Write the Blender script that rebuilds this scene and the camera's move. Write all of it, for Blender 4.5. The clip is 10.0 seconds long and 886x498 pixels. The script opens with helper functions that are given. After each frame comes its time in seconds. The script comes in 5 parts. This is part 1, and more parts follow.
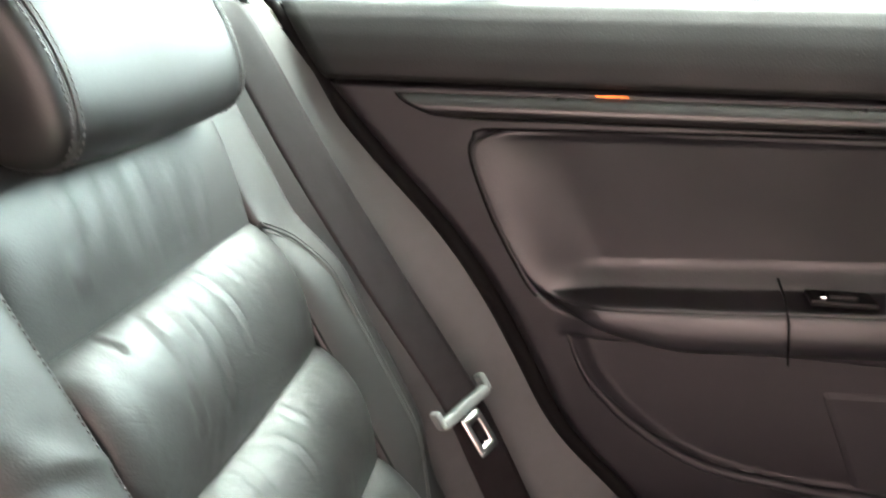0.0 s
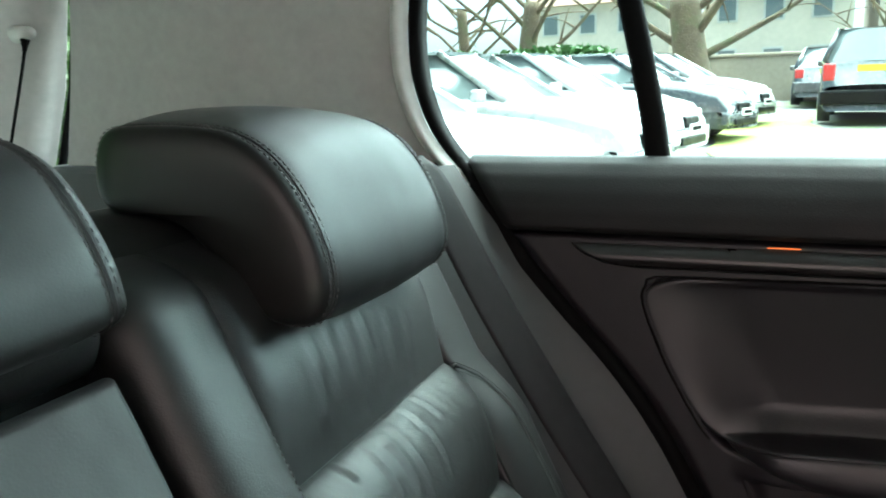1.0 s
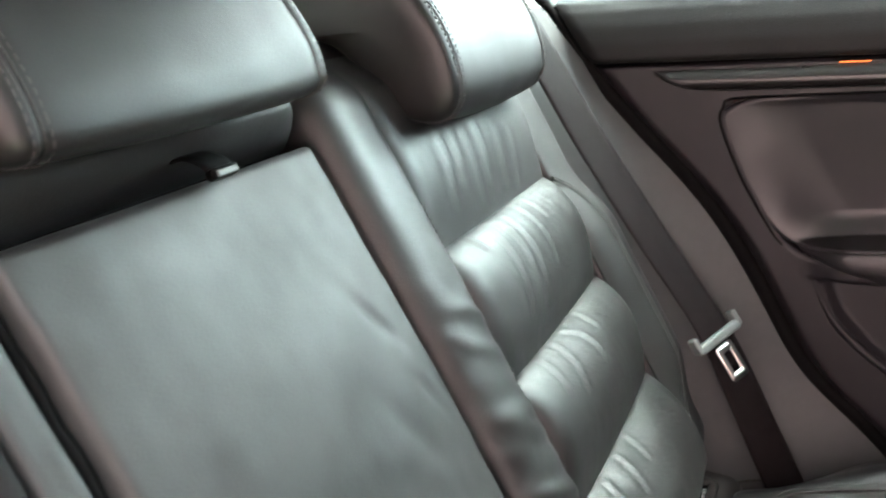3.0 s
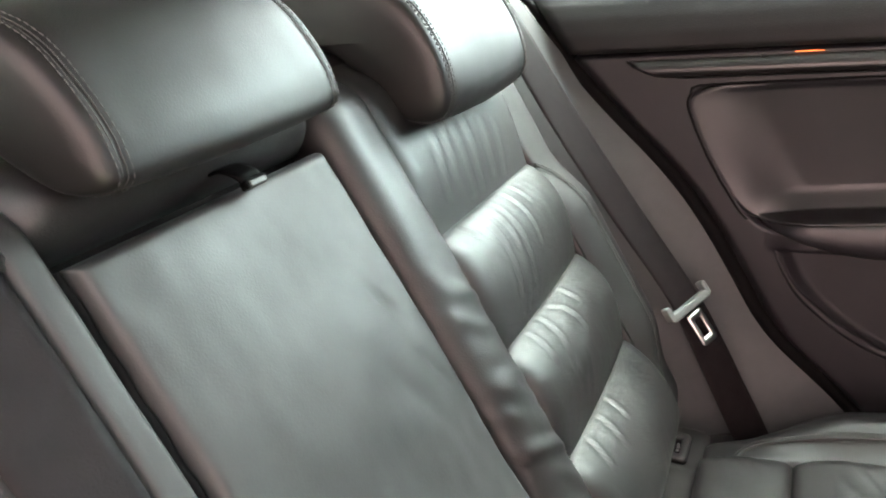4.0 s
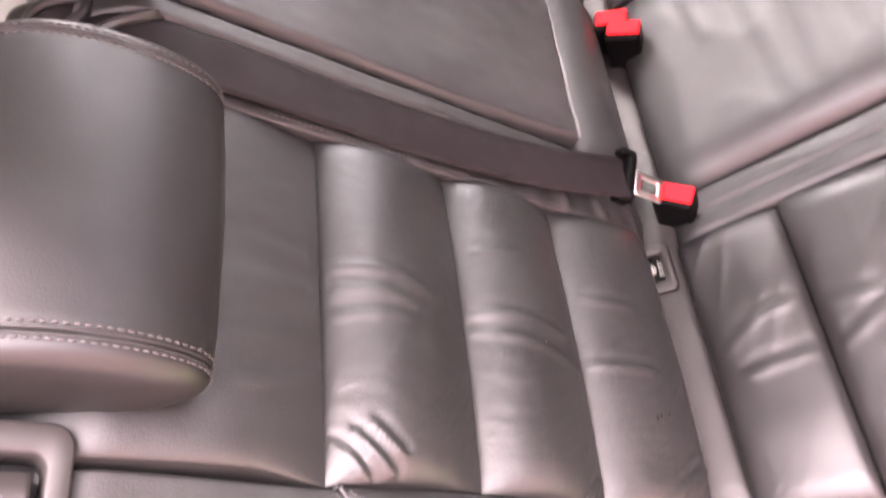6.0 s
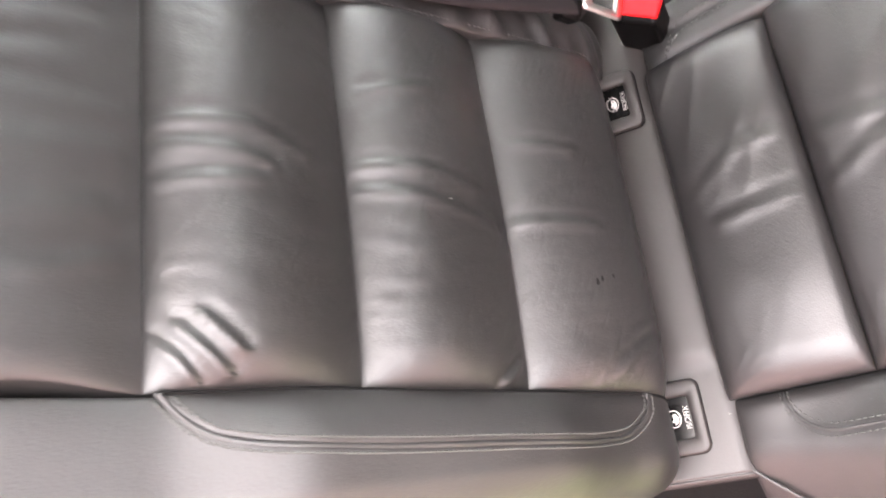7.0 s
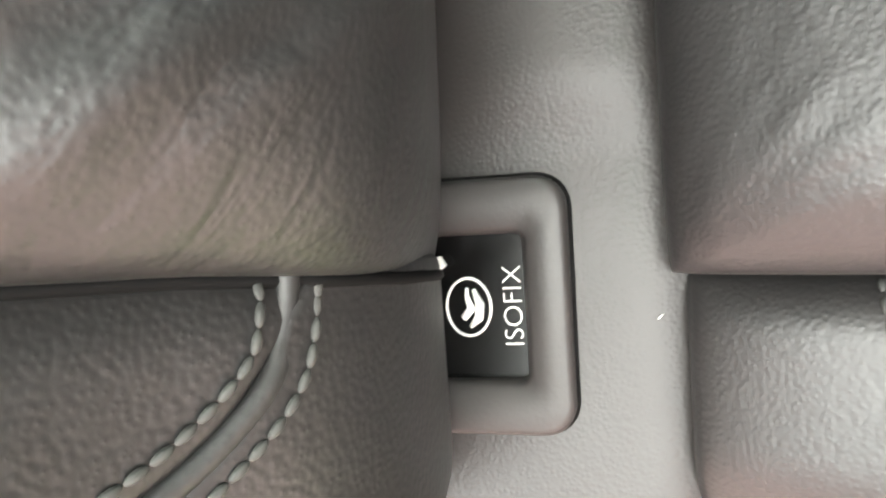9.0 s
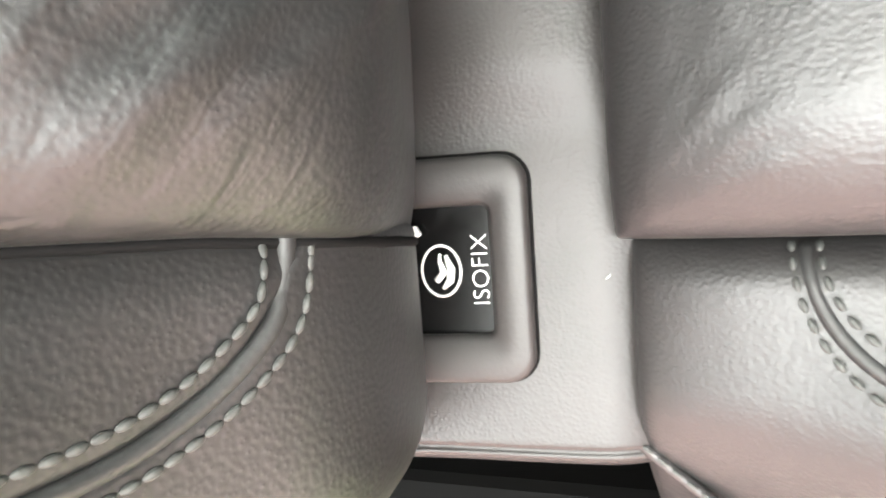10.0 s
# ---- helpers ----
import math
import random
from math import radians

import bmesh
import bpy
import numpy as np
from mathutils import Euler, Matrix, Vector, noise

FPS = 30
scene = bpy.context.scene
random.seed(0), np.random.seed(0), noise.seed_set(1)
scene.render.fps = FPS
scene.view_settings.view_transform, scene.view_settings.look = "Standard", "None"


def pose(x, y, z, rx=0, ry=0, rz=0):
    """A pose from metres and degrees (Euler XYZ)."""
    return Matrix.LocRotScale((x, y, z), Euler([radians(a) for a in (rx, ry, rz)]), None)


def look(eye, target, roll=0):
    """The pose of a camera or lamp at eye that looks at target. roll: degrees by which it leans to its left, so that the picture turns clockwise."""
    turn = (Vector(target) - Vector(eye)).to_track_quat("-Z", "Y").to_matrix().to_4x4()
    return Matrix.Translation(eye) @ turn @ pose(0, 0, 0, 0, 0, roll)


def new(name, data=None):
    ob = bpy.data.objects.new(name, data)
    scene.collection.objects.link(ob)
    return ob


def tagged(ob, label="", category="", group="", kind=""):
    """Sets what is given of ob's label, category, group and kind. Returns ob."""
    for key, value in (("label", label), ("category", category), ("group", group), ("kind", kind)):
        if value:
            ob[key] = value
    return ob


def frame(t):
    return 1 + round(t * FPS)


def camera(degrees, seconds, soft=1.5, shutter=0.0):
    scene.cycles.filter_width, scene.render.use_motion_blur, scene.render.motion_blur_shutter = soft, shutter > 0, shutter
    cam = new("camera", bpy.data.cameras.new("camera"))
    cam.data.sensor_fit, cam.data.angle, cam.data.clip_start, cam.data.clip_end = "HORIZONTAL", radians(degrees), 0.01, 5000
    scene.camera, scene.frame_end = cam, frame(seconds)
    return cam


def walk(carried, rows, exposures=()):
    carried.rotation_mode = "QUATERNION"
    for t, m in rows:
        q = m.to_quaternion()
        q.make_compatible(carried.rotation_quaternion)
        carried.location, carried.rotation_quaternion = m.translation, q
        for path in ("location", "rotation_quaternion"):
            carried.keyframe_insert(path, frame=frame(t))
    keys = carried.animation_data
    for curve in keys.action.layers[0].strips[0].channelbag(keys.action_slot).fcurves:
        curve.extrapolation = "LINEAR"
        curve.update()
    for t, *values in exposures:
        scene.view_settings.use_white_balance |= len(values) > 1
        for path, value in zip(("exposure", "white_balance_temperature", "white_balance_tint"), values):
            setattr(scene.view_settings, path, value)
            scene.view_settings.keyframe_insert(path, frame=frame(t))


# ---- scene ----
cam = camera(59.5, 10.0, soft=1.9, shutter=0.3)
PATH = [
    (0, (0.167, -0.105, 1.135), (0.0712, 0.3550, 0.9640), 0.41),
    (0.5, (0.162, -0.136, 1.165), (0.0124, 0.3256, 1.0455), -1.66),
    (1, (0.147, -0.171, 1.175), (-0.0403, 0.2827, 1.0793), -1.53),
    (1.5, (0.149, -0.184, 1.161), (-0.0500, 0.2630, 1.0597), -1.25),
    (2, (0.154, -0.208, 1.142), (-0.0387, 0.2368, 1.0200), -1.37),
    (2.5, (0.178, -0.244, 1.130), (-0.0096, 0.1982, 0.9893), -2.60),
    (3, (0.154, -0.302, 1.125), (-0.0656, 0.1197, 0.9697), -5.06),
    (3.2, (0.154, -0.314, 1.122), (-0.0729, 0.1011, 0.9609), -5.72),
    (4.3, (0.177, -0.408, 1.190), (-0.0167, 0.0163, 1.0092), -7.74),
    (4.5, (0.172, -0.449, 1.209), (-0.0134, -0.0247, 1.0203), -10.06),
    (5, (0.162, -0.534, 1.273), (-0.0019, -0.1356, 1.0196), -20.20),
    (5.5, (0.166, -0.568, 1.301), (0.0051, -0.2420, 0.9575), -34.84),
    (6, (0.168, -0.590, 1.326), (-0.0187, -0.3423, 0.9338), -51.00),
    (6.2, (0.169, -0.594, 1.325), (-0.0288, -0.3701, 0.9243), -55.79),
    (7.3, (0.217, -0.522, 1.079), (-0.0361, -0.3813, 0.6715), -73.05),
    (7.5, (0.207, -0.502, 1.003), (-0.0564, -0.3829, 0.5957), -75.84),
    (8, (0.163, -0.478, 0.840), (-0.0972, -0.4185, 0.4177), -82.82),
    (8.5, (0.139, -0.472, 0.742), (-0.1132, -0.4619, 0.3108), -92.42),
    (9, (0.100, -0.479, 0.714), (-0.1052, -0.5044, 0.2593), -99.99),
    (9.5, (0.092, -0.480, 0.709), (-0.1088, -0.5335, 0.2547), -105.79),
    (10, (0.111, -0.480, 0.734), (-0.0850, -0.5199, 0.2751), -104.49),
]
EXPOSURES = [(0, 4.02, 6050, -5), (0.3, 3.66, 6000, -6), (0.6, 2.75, 5800, -8), (0.9, 2.3, 5550, -14), (1.2, 2.3, 5200, -19), (1.5, 2.5, 4950, -26),
             (1.8, 2.8, 5050, -21), (2.1, 3.22, 5500, -11), (2.5, 3.56, 5700, -7), (3.0, 3.6, 5850, -4), (4.5, 3.68, 6150, 0), (5.0, 3.68, 6250, 8),
             (5.5, 3.7, 6450, 26), (6.0, 3.98, 6800, 33), (6.2, 3.98, 6800, 33), (7.3, 3.67, 6450, 10), (8.5, 3.42, 6450, 5), (9.5, 3.42, 6330, -5), (10, 3.88, 6350, 1)]
walk(cam, [(t, look(e, g, r)) for t, e, g, r in PATH], EXPOSURES)

# ---------- light ----------
world = bpy.data.worlds.new("sky")
scene.world = world
world.use_nodes = True
wn = world.node_tree.nodes
sky = wn.new("ShaderNodeTexSky")
sky.sky_type = "NISHITA"
sky.sun_disc = False
sky.sun_elevation, sky.sun_rotation = radians(66), radians(25)
sky.air_density, sky.dust_density, sky.ozone_density = 0.35, 6.0, 0.2
wn["Background"].inputs["Strength"].default_value = 0.15
world.node_tree.links.new(sky.outputs[0], wn["Background"].inputs["Color"])
sun = new("sun", bpy.data.lights.new("sun", "SUN"))
sun.data.energy, sun.data.angle, sun.data.color = 4.0, radians(115), (1.0, 0.97, 0.94)
sun.rotation_euler = (radians(-22), radians(10), 0)


# ---------- materials ----------
def mat(name, base, rough=0.5, metal=0.0, var=0.12, var_scale=9.0, bump=0.0, bump_scale=300.0, bump_dist=0.001,
        fine=0.0, fine_scale=900.0, spec=0.5, coat=0.0, wear=None, vor=False, sheen=0.0, rvar=0.08, wrinkle=0.0, lie=0):
    m = bpy.data.materials.new(name)
    m.use_nodes = True
    nt = m.node_tree
    b = nt.nodes["Principled BSDF"]
    b.inputs["Metallic"].default_value = metal
    b.inputs["Specular IOR Level"].default_value = spec
    b.inputs["Coat Weight"].default_value = coat
    b.inputs["Coat Roughness"].default_value = 0.06
    b.inputs["Sheen Weight"].default_value = sheen
    tc = nt.nodes.new("ShaderNodeTexCoord")
    def noise_node(scale, detail=4.0, rough_=0.55):
        n = nt.nodes.new("ShaderNodeTexNoise")
        n.inputs["Scale"].default_value, n.inputs["Detail"].default_value = scale, detail
        n.inputs["Roughness"].default_value = rough_
        nt.links.new(tc.outputs["Object"], n.inputs["Vector"])
        return n
    big, small = noise_node(var_scale), noise_node(var_scale * 7.3)
    mixed = nt.nodes.new("ShaderNodeMath")
    mixed.operation = "ADD"
    nt.links.new(big.outputs["Fac"], mixed.inputs[0])
    nt.links.new(small.outputs["Fac"], mixed.inputs[1])
    ramp = nt.nodes.new("ShaderNodeMapRange")
    ramp.inputs["From Min"].default_value, ramp.inputs["From Max"].default_value = 0.6, 1.4
    ramp.inputs["To Min"].default_value, ramp.inputs["To Max"].default_value = 1 - var, 1 + var
    nt.links.new(mixed.outputs[0], ramp.inputs["Value"])
    col = nt.nodes.new("ShaderNodeVectorMath")
    col.operation = "SCALE"
    col.inputs[0].default_value = base
    nt.links.new(ramp.outputs[0], col.inputs["Scale"])
    out = col.outputs[0]
    if wear:
        wcol, wscale, wmin, wmax = wear
        wnz = noise_node(wscale, 6.0, 0.65)
        wr = nt.nodes.new("ShaderNodeMapRange")
        wr.inputs["From Min"].default_value, wr.inputs["From Max"].default_value = wmin, wmax
        nt.links.new(wnz.outputs["Fac"], wr.inputs["Value"])
        mx = nt.nodes.new("ShaderNodeMix")
        mx.data_type = "RGBA"
        nt.links.new(wr.outputs[0], mx.inputs["Factor"])
        nt.links.new(out, mx.inputs[6])
        mx.inputs[7].default_value = (*wcol, 1)
        out = mx.outputs[2]
    nt.links.new(out, b.inputs["Base Color"])
    rr = nt.nodes.new("ShaderNodeMapRange")
    rr.inputs["From Min"].default_value, rr.inputs["From Max"].default_value = 0.3, 0.7
    rr.inputs["To Min"].default_value, rr.inputs["To Max"].default_value = max(0.02, rough - rvar), min(1, rough + rvar)
    nt.links.new(big.outputs["Fac"], rr.inputs["Value"])
    nt.links.new(rr.outputs[0], b.inputs["Roughness"])
    last = None
    if bump:
        if vor:
            h = nt.nodes.new("ShaderNodeTexVoronoi")
            h.feature = "SMOOTH_F1"
            h.inputs["Scale"].default_value = bump_scale
            nt.links.new(tc.outputs["Object"], h.inputs["Vector"])
            src = h.outputs["Distance"]
        else:
            src = noise_node(bump_scale, 3.0).outputs["Fac"]
        bp = nt.nodes.new("ShaderNodeBump")
        bp.inputs["Strength"].default_value, bp.inputs["Distance"].default_value = bump, bump_dist
        bp.invert = vor
        nt.links.new(src, bp.inputs["Height"])
        last = bp
    if fine:
        bp = nt.nodes.new("ShaderNodeBump")
        bp.inputs["Strength"].default_value, bp.inputs["Distance"].default_value = fine, bump_dist * 4
        nt.links.new(noise_node(fine_scale, 5.0, 0.6).outputs["Fac"], bp.inputs["Height"])
        if last:
            nt.links.new(last.outputs[0], bp.inputs["Normal"])
        last = bp
    if wrinkle:
        # small creases of worn hide, longer than wide, in patches
        axes = []
        for d, k in ((((0.26, 0.81, -0.52), 42.0), ((-0.36, 0.58, 0.73), 150.0), ((0.89, 0.0, 0.45), 90.0)) if lie == 0 else
                     (((0.75, -0.66, 0.1), 100.0), ((0.66, 0.75, 0.0), 300.0), ((0.0, 0.0, 1.0), 120.0))):
            dot = nt.nodes.new("ShaderNodeVectorMath")
            dot.operation = "DOT_PRODUCT"
            dot.inputs[1].default_value = [c * k for c in d]
            nt.links.new(tc.outputs["Object"], dot.inputs[0])
            axes.append(dot.outputs["Value"])
        uvw = nt.nodes.new("ShaderNodeCombineXYZ")
        for k in range(3):
            nt.links.new(axes[k], uvw.inputs[k])
        wz = nt.nodes.new("ShaderNodeTexNoise")
        wz.inputs["Scale"].default_value, wz.inputs["Detail"].default_value, wz.inputs["Distortion"].default_value = 1.0, 2.0, 0.7
        nt.links.new(uvw.outputs[0], wz.inputs["Vector"])
        patch = nt.nodes.new("ShaderNodeMapRange")
        patch.inputs["From Min"].default_value, patch.inputs["From Max"].default_value = 0.4, 0.62
        nt.links.new(noise_node(22.0, 3.0).outputs["Fac"], patch.inputs["Value"])
        amp = nt.nodes.new("ShaderNodeMath")
        amp.operation = "MULTIPLY"
        nt.links.new(wz.outputs["Fac"], amp.inputs[0])
        nt.links.new(patch.outputs[0], amp.inputs[1])
        bp = nt.nodes.new("ShaderNodeBump")
        bp.inputs["Strength"].default_value, bp.inputs["Distance"].default_value = wrinkle, 0.0016
        nt.links.new(amp.outputs[0], bp.inputs["Height"])
        if last:
            nt.links.new(last.outputs[0], bp.inputs["Normal"])
        last = bp
    if last:
        nt.links.new(last.outputs[0], b.inputs["Normal"])
    return m


def glass_mat(name, tint, rough=0.0):
    m = bpy.data.materials.new(name)
    m.use_nodes = True
    b = m.node_tree.nodes["Principled BSDF"]
    b.inputs["Base Color"].default_value = (*tint, 1)
    b.inputs["Transmission Weight"].default_value, b.inputs["Roughness"].default_value = 1.0, rough
    b.inputs["IOR"].default_value = 1.1
    return m


def glow_mat(name, colour, strength):
    m = bpy.data.materials.new(name)
    m.use_nodes = True
    b = m.node_tree.nodes["Principled BSDF"]
    b.inputs["Base Color"].default_value = (*colour, 1)
    b.inputs["Emission Color"].default_value, b.inputs["Emission Strength"].default_value = (*colour, 1), strength
    return m


LEATHER = mat("black leather", (0.007, 0.007, 0.0069), 0.52, var=0.2, var_scale=6, rvar=0.1, wrinkle=0.12, bump=0.25, bump_scale=880, bump_dist=0.0005,
              fine=0.08, fine_scale=55, vor=True, spec=0.5, wear=((0.01, 0.01, 0.0098), 5.0, 0.52, 0.85))
LEATHER_RIB = mat("worn black leather", (0.0062, 0.0063, 0.0061), 0.48, var=0.2, var_scale=6, rvar=0.08, wrinkle=0.4, bump=0.22, bump_scale=880, bump_dist=0.0005,
                  fine=0.08, fine_scale=55, vor=True, spec=0.5, wear=((0.01, 0.01, 0.0098), 5.0, 0.52, 0.85))
LEATHER_SEAT = mat("worn black cushion leather", (0.0092, 0.0088, 0.0087), 0.41, var=0.2, var_scale=6, rvar=0.1, wrinkle=0.12, lie=1, bump=0.25, bump_scale=950, bump_dist=0.0005,
                   fine=0.08, fine_scale=55, vor=True, spec=0.5, wear=((0.013, 0.0125, 0.0125), 5.0, 0.52, 0.85))
LEATHER_FLAT = mat("smooth black leather", (0.011, 0.011, 0.0107), 0.52, var=0.32, var_scale=5, rvar=0.16, bump=0.15, bump_scale=700,
                   bump_dist=0.0005, fine=0.15, fine_scale=16, vor=True, wear=((0.02, 0.0198, 0.0195), 7.0, 0.48, 0.75))
LEATHER_PAD = mat("matt black leather", (0.01, 0.0102, 0.01), 0.5, var=0.2, var_scale=5, bump=0.15, bump_scale=850, bump_dist=0.0004, fine=0.1, fine_scale=16, vor=True, spec=0.5)
LEATHER_HEAD = mat("black headrest leather", (0.006, 0.0057, 0.0057), 0.46, var=0.2, var_scale=6, rvar=0.1, bump=0.15, bump_scale=850, bump_dist=0.0004,
                   fine=0.03, fine_scale=55, vor=True, spec=0.38)
LEATHER_DARK = mat("dark seam leather", (0.009, 0.008, 0.008), 0.5, bump=0.2, bump_scale=600, vor=True)
THREAD = mat("grey sewing thread", (0.024, 0.0255, 0.0235), 0.75)
THREAD_HEAD = mat("mid grey sewing thread", (0.034, 0.03, 0.03), 0.7)
THREAD_DARK = mat("dark sewing thread", (0.034, 0.031, 0.031), 0.7)
# Paler than the leather: carries the bright highlight of the edge.
PIPING = mat("piping with highlight tone", (0.09, 0.09, 0.087), 0.5)
WEB = mat("black belt webbing", (0.0086, 0.007, 0.0074), 0.62, var=0.3, spec=0.09, rvar=0.2, bump=0.5, bump_scale=700, bump_dist=0.0006)
PLASTIC = mat("grey grained plastic", (0.013, 0.0115, 0.011), 0.46, spec=0.36, bump=0.28, bump_scale=1050, bump_dist=0.0004, vor=True)
QTRIM = mat("grey leather-look trim", (0.05, 0.054, 0.054), 0.55, bump=0.25, bump_scale=700, bump_dist=0.0006, vor=True)
BEZEL = mat("satin grey plastic", (0.016, 0.0145, 0.014), 0.5, spec=0.36, bump=0.25, bump_scale=700, bump_dist=0.0004)
BLACK = mat("black plastic", (0.004, 0.004, 0.004), 0.45, spec=0.15, bump=0.1, bump_scale=900)
WINDOW_BLACK = mat("matt black window", (0.002, 0.002, 0.002), 0.22, spec=0.22)
# Seals, and the flat black put into hollows that lie in shade.
RUBBER = mat("black rubber and shade fill", (0.003, 0.003, 0.003), 0.8, spec=0.08)
DOOR_SOFT = mat("soft black door trim", (0.0074, 0.0062, 0.0079), 0.54, spec=0.42, bump=0.3, bump_scale=700, bump_dist=0.0006, vor=True, var=0.1)
DOOR_SILL = mat("matt black window sill trim", (0.006, 0.006, 0.0059), 0.6, bump=0.3, bump_scale=700, bump_dist=0.0006, vor=True, var=0.1, spec=0.2)
DOOR_LEATHER = mat("black leatherette door insert", (0.0068, 0.0056, 0.0071), 0.48, spec=0.62, bump=0.2, bump_scale=600, bump_dist=0.0005, vor=True)
GLOSS = mat("dark polished decor strip", (0.009, 0.0075, 0.0075), 0.32, coat=0.0, var=0.02, var_scale=14)
TRIM_LIGHT = mat("pale grey pillar trim", (0.42, 0.42, 0.4), 0.55, bump=0.25, bump_scale=700, bump_dist=0.0006, vor=True)
HEADLINER = mat("grey fabric headliner", (0.3, 0.3, 0.285), 0.9, bump=0.4, bump_scale=900)
SHELF = mat("grey carpet parcel shelf", (0.25, 0.25, 0.24), 0.95, bump=0.6, bump_scale=700)
CARPET = mat("black carpet", (0.006, 0.006, 0.006), 0.95, bump=0.6, bump_scale=500)
STEEL = mat("brushed steel tongue", (0.62, 0.62, 0.6), 0.28, 1.0, var=0.05, bump=0.05, bump_scale=600)
GREY_BAR = mat("grey plastic tongue grip", (0.1, 0.115, 0.112), 0.45, bump=0.1, bump_scale=700)
BUCKLE = mat("matt black buckle plastic", (0.0015, 0.0015, 0.0015), 0.5, spec=0.06)
RED = mat("red plastic release button", (0.6, 0.012, 0.014), 0.7, spec=0.08, var=0.06, bump=0.05, bump_scale=500)
WHITE_PRINT = mat("white print", (0.5, 0.5, 0.48), 0.5, var=0.05)
CHROME = mat("chrome", (0.8, 0.8, 0.8), 0.12, 1.0, var=0.03)
AMBER = glow_mat("orange door lamp", (1.0, 0.17, 0.03), 0.25)
GLASS = glass_mat("green tinted window glass", (0.88, 1.0, 0.95))
PAINT_WHITE = mat("white car paint", (0.62, 0.63, 0.63), 0.25, coat=0.8, var=0.03)
PAINT_SILVER = mat("silver car paint", (0.42, 0.43, 0.43), 0.3, 0.2, coat=0.8, var=0.03)
PAINT_DARK = mat("dark blue car paint", (0.07, 0.075, 0.08), 0.25, coat=0.8, var=0.05)
CAR_GLASS = mat("dark car glass", (0.12, 0.14, 0.14), 0.06, spec=0.8, var=0.05)
TYRE = mat("black tyre", (0.02, 0.02, 0.02), 0.8, bump=0.4, bump_scale=40)
ALLOY = mat("alloy rim", (0.5, 0.5, 0.5), 0.35, 0.9)
LAMP_RED = mat("red tail lamp", (0.55, 0.02, 0.02), 0.2, coat=0.6)
LAMP_CLEAR = mat("clear headlamp", (0.6, 0.65, 0.66), 0.12, coat=0.6)
PLATE_Y = mat("yellow number plate", (0.75, 0.6, 0.05), 0.4)
PLATE_W = mat("white number plate", (0.8, 0.8, 0.8), 0.4)
BARK = mat("tree bark", (0.13, 0.095, 0.06), 0.9, var=0.4, var_scale=4, bump=0.8, bump_scale=18, bump_dist=0.03, wear=((0.1, 0.12, 0.05), 1.5, 0.5, 0.75))
LEAF = mat("hedge leaf", (0.07, 0.14, 0.03), 0.45, var=0.5, var_scale=5)
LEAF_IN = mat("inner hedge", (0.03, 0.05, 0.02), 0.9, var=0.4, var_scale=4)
STONE = mat("pale render wall", (0.36, 0.31, 0.24), 0.9, var=0.15, var_scale=1.2, bump=0.4, bump_scale=40, bump_dist=0.005)
HOUSE = mat("pale house wall", (0.5, 0.45, 0.38), 0.9, var=0.1, var_scale=0.5)
ROOF_TILE = mat("brown roof", (0.25, 0.16, 0.12), 0.9, var=0.2, var_scale=2, bump=0.5, bump_scale=6, bump_dist=0.03)
# Tone of the added near wall, chosen to tint its bounced light.
BOUNCE_WALL = mat("pinkish bounce render", (0.53, 0.36, 0.35), 0.9, var=0.2, var_scale=2, bump=0.5, bump_scale=12, bump_dist=0.01)
TARMAC = mat("pale gravel tarmac", (0.22, 0.215, 0.2), 0.95, var=0.2, var_scale=0.7, bump=0.6, bump_scale=60, bump_dist=0.01,
             wear=((0.2, 0.25, 0.08), 0.35, 0.5, 0.62))


# ---------- mesh helpers ----------
def mesh_of(name, verts, faces, smooth=True):
    me = bpy.data.meshes.new(name)
    me.from_pydata([tuple(v) for v in verts], [], faces)
    me.validate()
    if smooth:
        me.polygons.foreach_set("use_smooth", [True] * len(me.polygons))
    me.update()
    return me


def part(name, data, material, parent=None, label=""):
    """Links a mesh, a bmesh or a (verts, faces) pair as one object under its thing."""
    if isinstance(data, tuple):
        data = mesh_of(name, *data)
    elif isinstance(data, bmesh.types.BMesh):
        bmd = data
        data = bpy.data.meshes.new(name)
        bmd.to_mesh(data)
        bmd.free()
    data.materials.clear()
    data.materials.append(material)
    ob = new(name, data)
    ob.parent = parent
    return tagged(ob, label=label)


def thing(name, label, category, group="", kind="", at=(0, 0, 0)):
    ob = new(name)
    ob.empty_display_size = 0.05
    ob.location = at
    return tagged(ob, label, category, group, kind)


def ease(n):
    """n + 1 parameters from 0 to 1, closer together at both ends."""
    return [0.5 - 0.5 * math.cos(math.pi * i / n) for i in range(n + 1)]


def sheet(fn, nu, nv, thick=None, flip=False, even=False):
    """A grid fn(a, b); thick(a, b) -> the place of the back surface, to close it."""
    A = [i / nu for i in range(nu + 1)] if even else ease(nu)
    B = [i / nv for i in range(nv + 1)] if even else ease(nv)
    vs = [fn(a, b) for a in A for b in B]
    w = nv + 1
    fs = [(i * w + j, (i + 1) * w + j, (i + 1) * w + j + 1, i * w + j + 1) for i in range(nu) for j in range(nv)]
    if thick:
        off = len(vs)
        rim = [i * w for i in range(nu + 1)] + [nu * w + j for j in range(1, nv + 1)] + \
              [i * w + nv for i in range(nu - 1, -1, -1)] + [j for j in range(nv - 1, 0, -1)]
        n = len(rim)
        for k in rim:
            vs.append(thick(A[k // w], B[k % w]))
        for k in range(n):
            fs.append((rim[(k + 1) % n], rim[k], off + k, off + (k + 1) % n))
        fs.append(tuple(range(off + n - 1, off - 1, -1)))
    if flip:
        fs = [tuple(reversed(f)) for f in fs]
    return vs, fs


